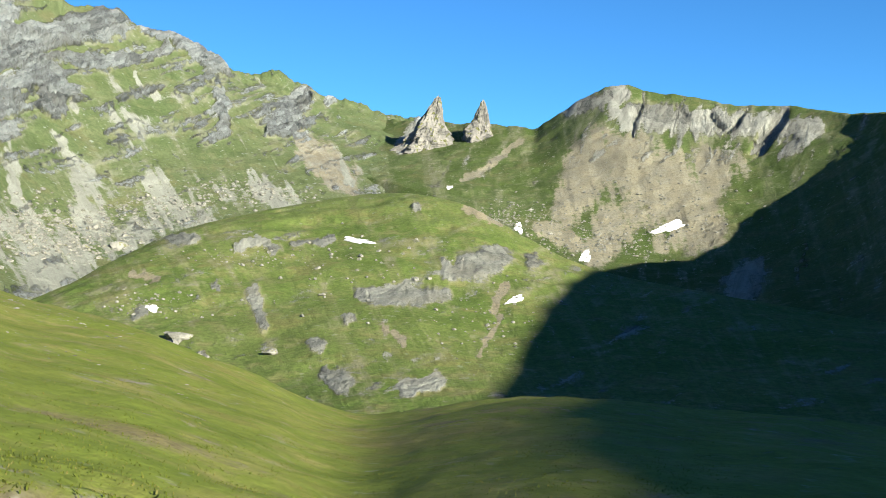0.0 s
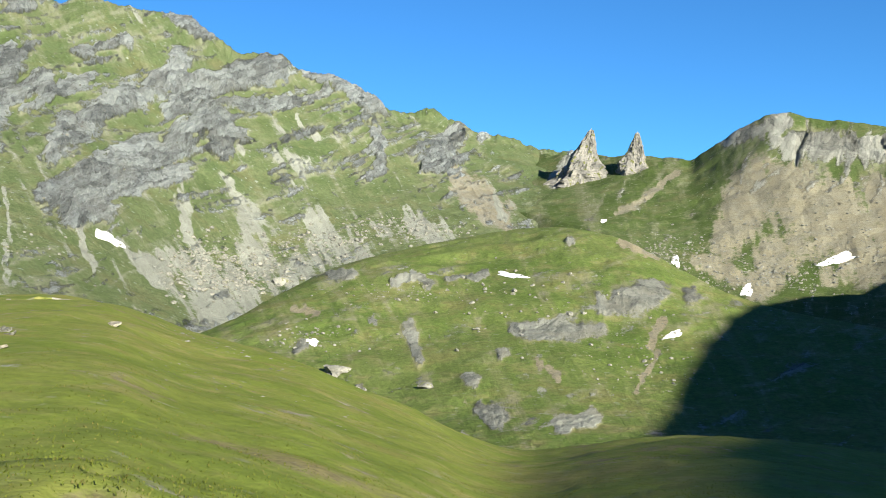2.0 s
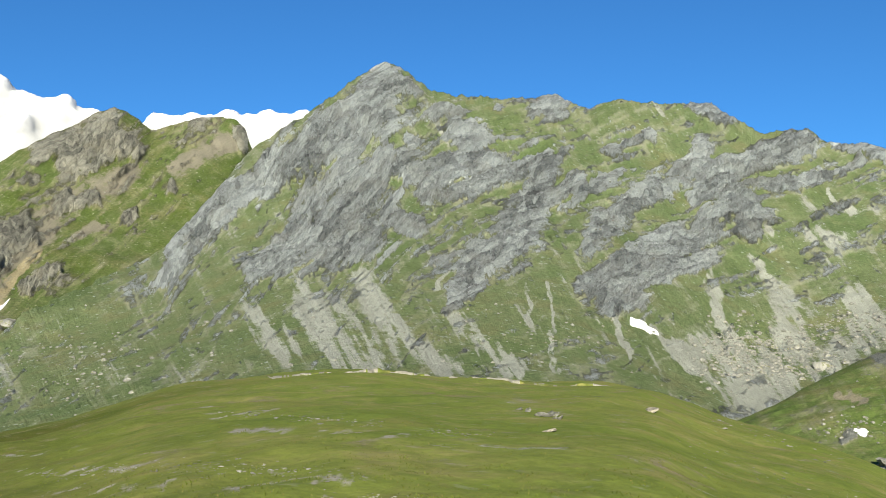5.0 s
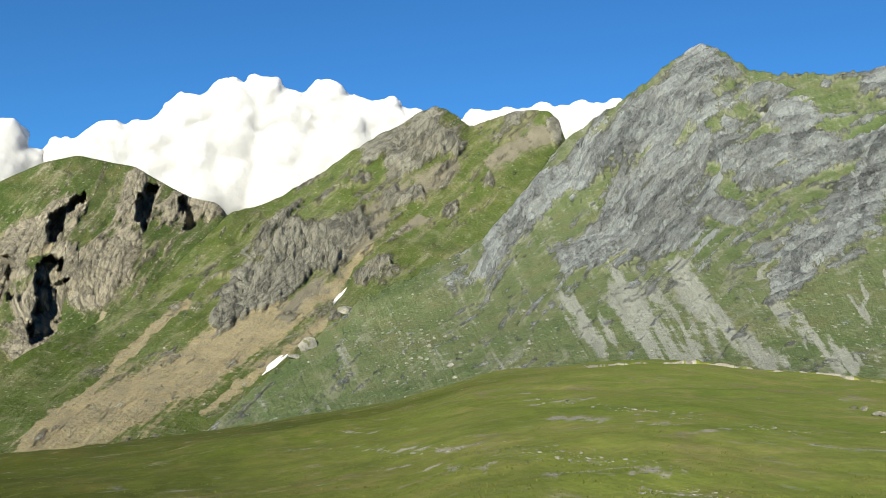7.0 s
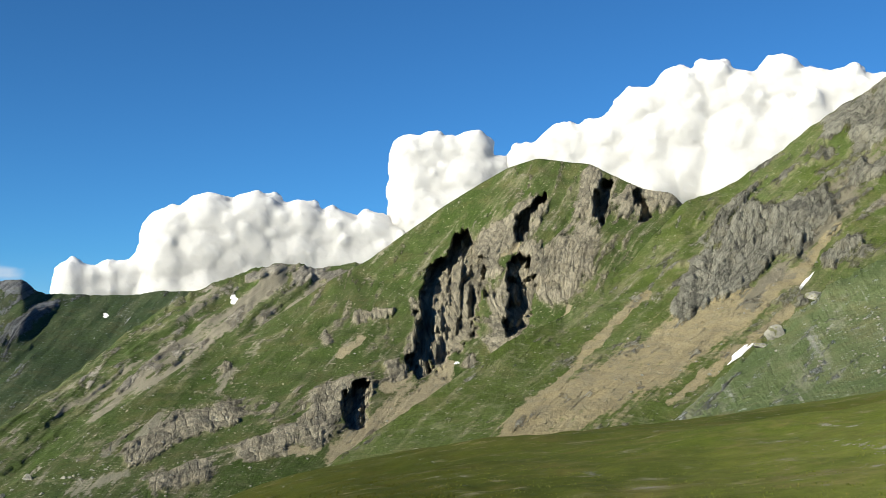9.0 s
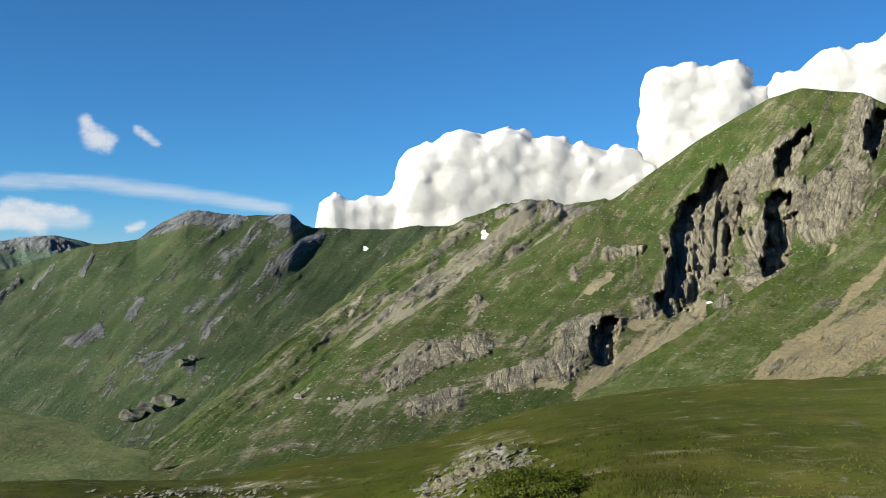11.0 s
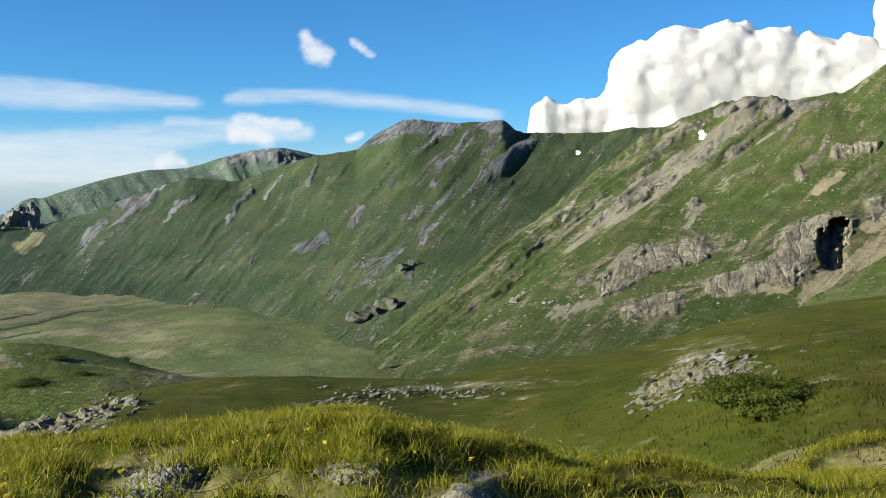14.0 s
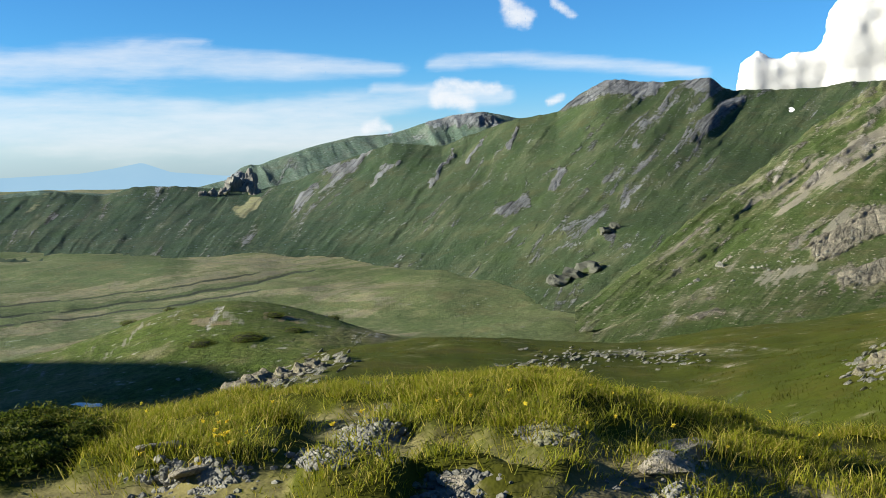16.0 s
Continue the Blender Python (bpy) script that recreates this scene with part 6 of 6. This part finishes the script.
def blades(roots, height, width, lean, g):
    """Tapered bent blades: five points each."""
    n = len(roots)
    t = g.uniform(0, 2 * math.pi, n)
    side = np.stack([np.cos(t), np.sin(t), 0 * t], axis=-1) * (width * g.uniform(0.6, 1.2, n))[:, None]
    b = g.uniform(0, 2 * math.pi, n)
    bend = np.stack([np.cos(b), np.sin(b), 0 * b], axis=-1) * (height * lean * g.uniform(0.2, 1.3, n))[:, None]
    up = np.zeros((n, 3))
    up[:, 2] = height
    mid = roots + up * 0.6 + bend * 0.35
    tip = roots + up * (1 - 0.25 * lean) + bend
    V = np.stack([roots - side, roots + side, mid + side * 0.7, mid - side * 0.7, tip], axis=1)
    i = (np.arange(n) * 5)[:, None]
    return V.reshape(-1, 3), [i + np.array([[0, 1, 2, 3]]), i + np.array([[3, 2, 4]])]


def field(name, label, a0, a1, r0, r1, clumps, per, h, w, spread, mat, seed, hole=None, tuss=0.0):
    g = np.random.default_rng(seed)
    a = g.uniform(a0, a1, clumps)
    r = np.sqrt(g.uniform(r0 ** 2, r1 ** 2, clumps)) if r1 / r0 < 4 else np.exp(g.uniform(math.log(r0), math.log(r1), clumps))
    x, y = -r * np.sin(np.radians(a)), r * np.cos(np.radians(a))
    keep = hummock(x, y) > g.uniform(0.25, 0.75, clumps) if tuss else np.ones(clumps, bool)
    if hole is not None:
        e = np.degrees(np.arctan2(MEADOW_Z(x, y) - EYE, r))
        for ga_, ge_, ha, he in hole:
            keep &= ((a - ga_) / (ha * 0.8)) ** 2 + ((e - ge_) / (he * 0.8)) ** 2 > g.uniform(0.5, 1.1, clumps)
    x, y = x[keep], y[keep]
    size = g.uniform(0.55, 1.25, len(x)) * (1 + tuss * np.clip(fbm(x / 1.1, y / 1.1, 2.2, 2, seed + 1), -0.6, 1))
    k = np.repeat(np.arange(len(x)), per)
    bx = x[k] + g.normal(size=len(k)) * spread * size[k]
    by = y[k] + g.normal(size=len(k)) * spread * size[k]
    roots = np.stack([bx, by, MEADOW_Z(bx, by) - 0.01], axis=-1)
    heights = h * size[k] * g.uniform(0.5, 1.1, len(k))
    V, F = blades(roots, heights, w, 0.95, g)
    if tuss:   # blades of a tussock lean outward
        away = np.stack([bx - x[k], by - y[k]], axis=-1) / (spread * size[k])[:, None]
        V = V.reshape(-1, 5, 3)
        V[:, 4, :2] += away * heights[:, None] * 0.35
        V[:, 2:4, :2] += (away * heights[:, None] * 0.12)[:, None, :]
        V = V.reshape(-1, 3)
    return tagged(new(name, raw_mesh(name, V, F, mat, smooth=True)), label, "grass", kind="stuff")


field("tussock_grass", "dense green and straw-coloured grass tussocks", 82, 152, 3.2, 8.8, 4200, 68, 0.08, 0.0024, 0.058, MAT["blade"], 81, GRAVEL, 0.7)
field("short_grass", "thin short grass between the tussocks", 82, 152, 3.2, 9.5, 3600, 7, 0.045, 0.0025, 0.09, MAT["blade"], 84, GRAVEL)
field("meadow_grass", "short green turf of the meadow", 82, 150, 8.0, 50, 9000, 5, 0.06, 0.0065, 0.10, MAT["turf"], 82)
field("meadow_grass", "short green turf of the sunlit meadow", -16, 84, 5.0, 30, 5000, 5, 0.026, 0.005, 0.12, MAT["bright_dry_turf"], 83)

field("grass_tufts", "scattered green and straw tufts in the sunlit meadow", -16, 84, 7.0, 60, 8000, 7, 0.042, 0.008, 0.15, MAT["bright_dry_turf"], 87)
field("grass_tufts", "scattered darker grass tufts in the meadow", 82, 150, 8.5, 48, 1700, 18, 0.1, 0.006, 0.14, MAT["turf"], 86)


# low shrubs
def shrub(p, size, label, seed, leaves=14000):
    g = np.random.default_rng(seed)
    d = g.normal(size=(leaves, 3))
    d /= np.linalg.norm(d, axis=1)[:, None]
    d[:, 2] = np.abs(d[:, 2])
    bump = 1 + 0.4 * fbm(d[:, 0] * 4 + seed, d[:, 1] * 4, d[:, 2] * 4, 3, seed)
    c = d * (size * bump * g.uniform(0.72, 1.0, leaves))[:, None] * np.array([1.15, 1.0, 0.3])
    u = g.normal(size=(leaves, 3))
    u -= (u * d).sum(1)[:, None] * d * 0.5
    u /= np.linalg.norm(u, axis=1)[:, None]
    v = np.cross(u, d + 0.6 * g.normal(size=(leaves, 3)))
    v /= np.linalg.norm(v, axis=1)[:, None] + 1e-9
    s = (size * g.uniform(0.008, 0.018, leaves))[:, None]
    V = np.stack([c - u * s * 2, c - v * s, c + u * s * 2, c + v * s], axis=1).reshape(-1, 3)
    i = (np.arange(leaves) * 4)[:, None]
    root = tagged(new("shrub"), label, "shrub", group="shrubs")
    root.location = p
    crown = new("foliage", raw_mesh("foliage", V, [i + np.array([[0, 1, 2, 3]])], MAT["needle"], smooth=False))
    crown.parent = root
    # solid dark core stands for the shade inside the leaves
    iv, jf = ICO[3]
    core = new("shrub_core", raw_mesh("shrub_core", iv * (1 + 0.25 * fbm(iv[:, 0] * 2, iv[:, 1] * 2, iv[:, 2] * 2, 3, seed)[:, None]) * size * 0.68 * np.array([1.15, 1.0, 0.28]), [jf], MAT["core_shade"]))
    core.parent = root
    return root


MAT["needle"] = blade_mat("shrub_leaves", (0.042, 0.063, 0.007), (0.07, 0.087, 0.012), (0.098, 0.105, 0.02))
# near-black, as painted shade within the shrub
MAT["core_shade"] = stone_mat("dark_shrub_core", (0.021, 0.025, 0.01), (0.035, 0.035, 0.017), 0.3)
shrub(on_meadow(90.3, -12.0, 12.0), 0.8, "low dark green shrub beside the stone outcrop", 91)
shrub(on_meadow(91.6, -11.4, 12.0), 0.6, "low dark green shrub beside the stone outcrop", 92)
shrub(on_meadow(144.0, -15.6), 0.4, "low dark shrub at the meadow's edge", 93)
shrub(on_meadow(146.0, -15.8), 0.4, "low dark shrub at the meadow's edge", 94)

for i, (a, e, size) in enumerate(((130.4, -9.5, 1.3), (132.0, -10.7, 1.8), (134.5, -10.9, 1.5), (138.3, -9.4, 1.2), (127.0, -8.6, 1.1), (136.1, -8.8, 0.9), (129.3, -10.4, 1.2))):
    shrub(on_slope("lowhill", a, e), size, "dark low juniper on the grassy hill", 96 + i, 2600)

# yellow flowers in the near grass
MAT["petal"] = blade_mat("yellow_petals", (0.5, 0.4, 0.03), (0.6, 0.5, 0.05), (0.5, 0.36, 0.03))
g = np.random.default_rng(95)
spots = np.array([on_meadow(133.5 + g.normal() * 0.5, -17.7 + g.normal() * 0.35)[:] for i in range(12)] + [on_meadow(g.uniform(95, 140), g.uniform(-19, -15))[:] for i in range(26)])
spots[:, 2] += g.uniform(0.1, 0.2, len(spots))
V, F = blades(np.repeat(spots, 5, axis=0), np.full(len(spots) * 5, 0.018), 0.006, 1.3, g)
tagged(new("flowers", raw_mesh("flowers", V, F, MAT["petal"])), "small yellow flowers in the grass", "flowers", kind="stuff")
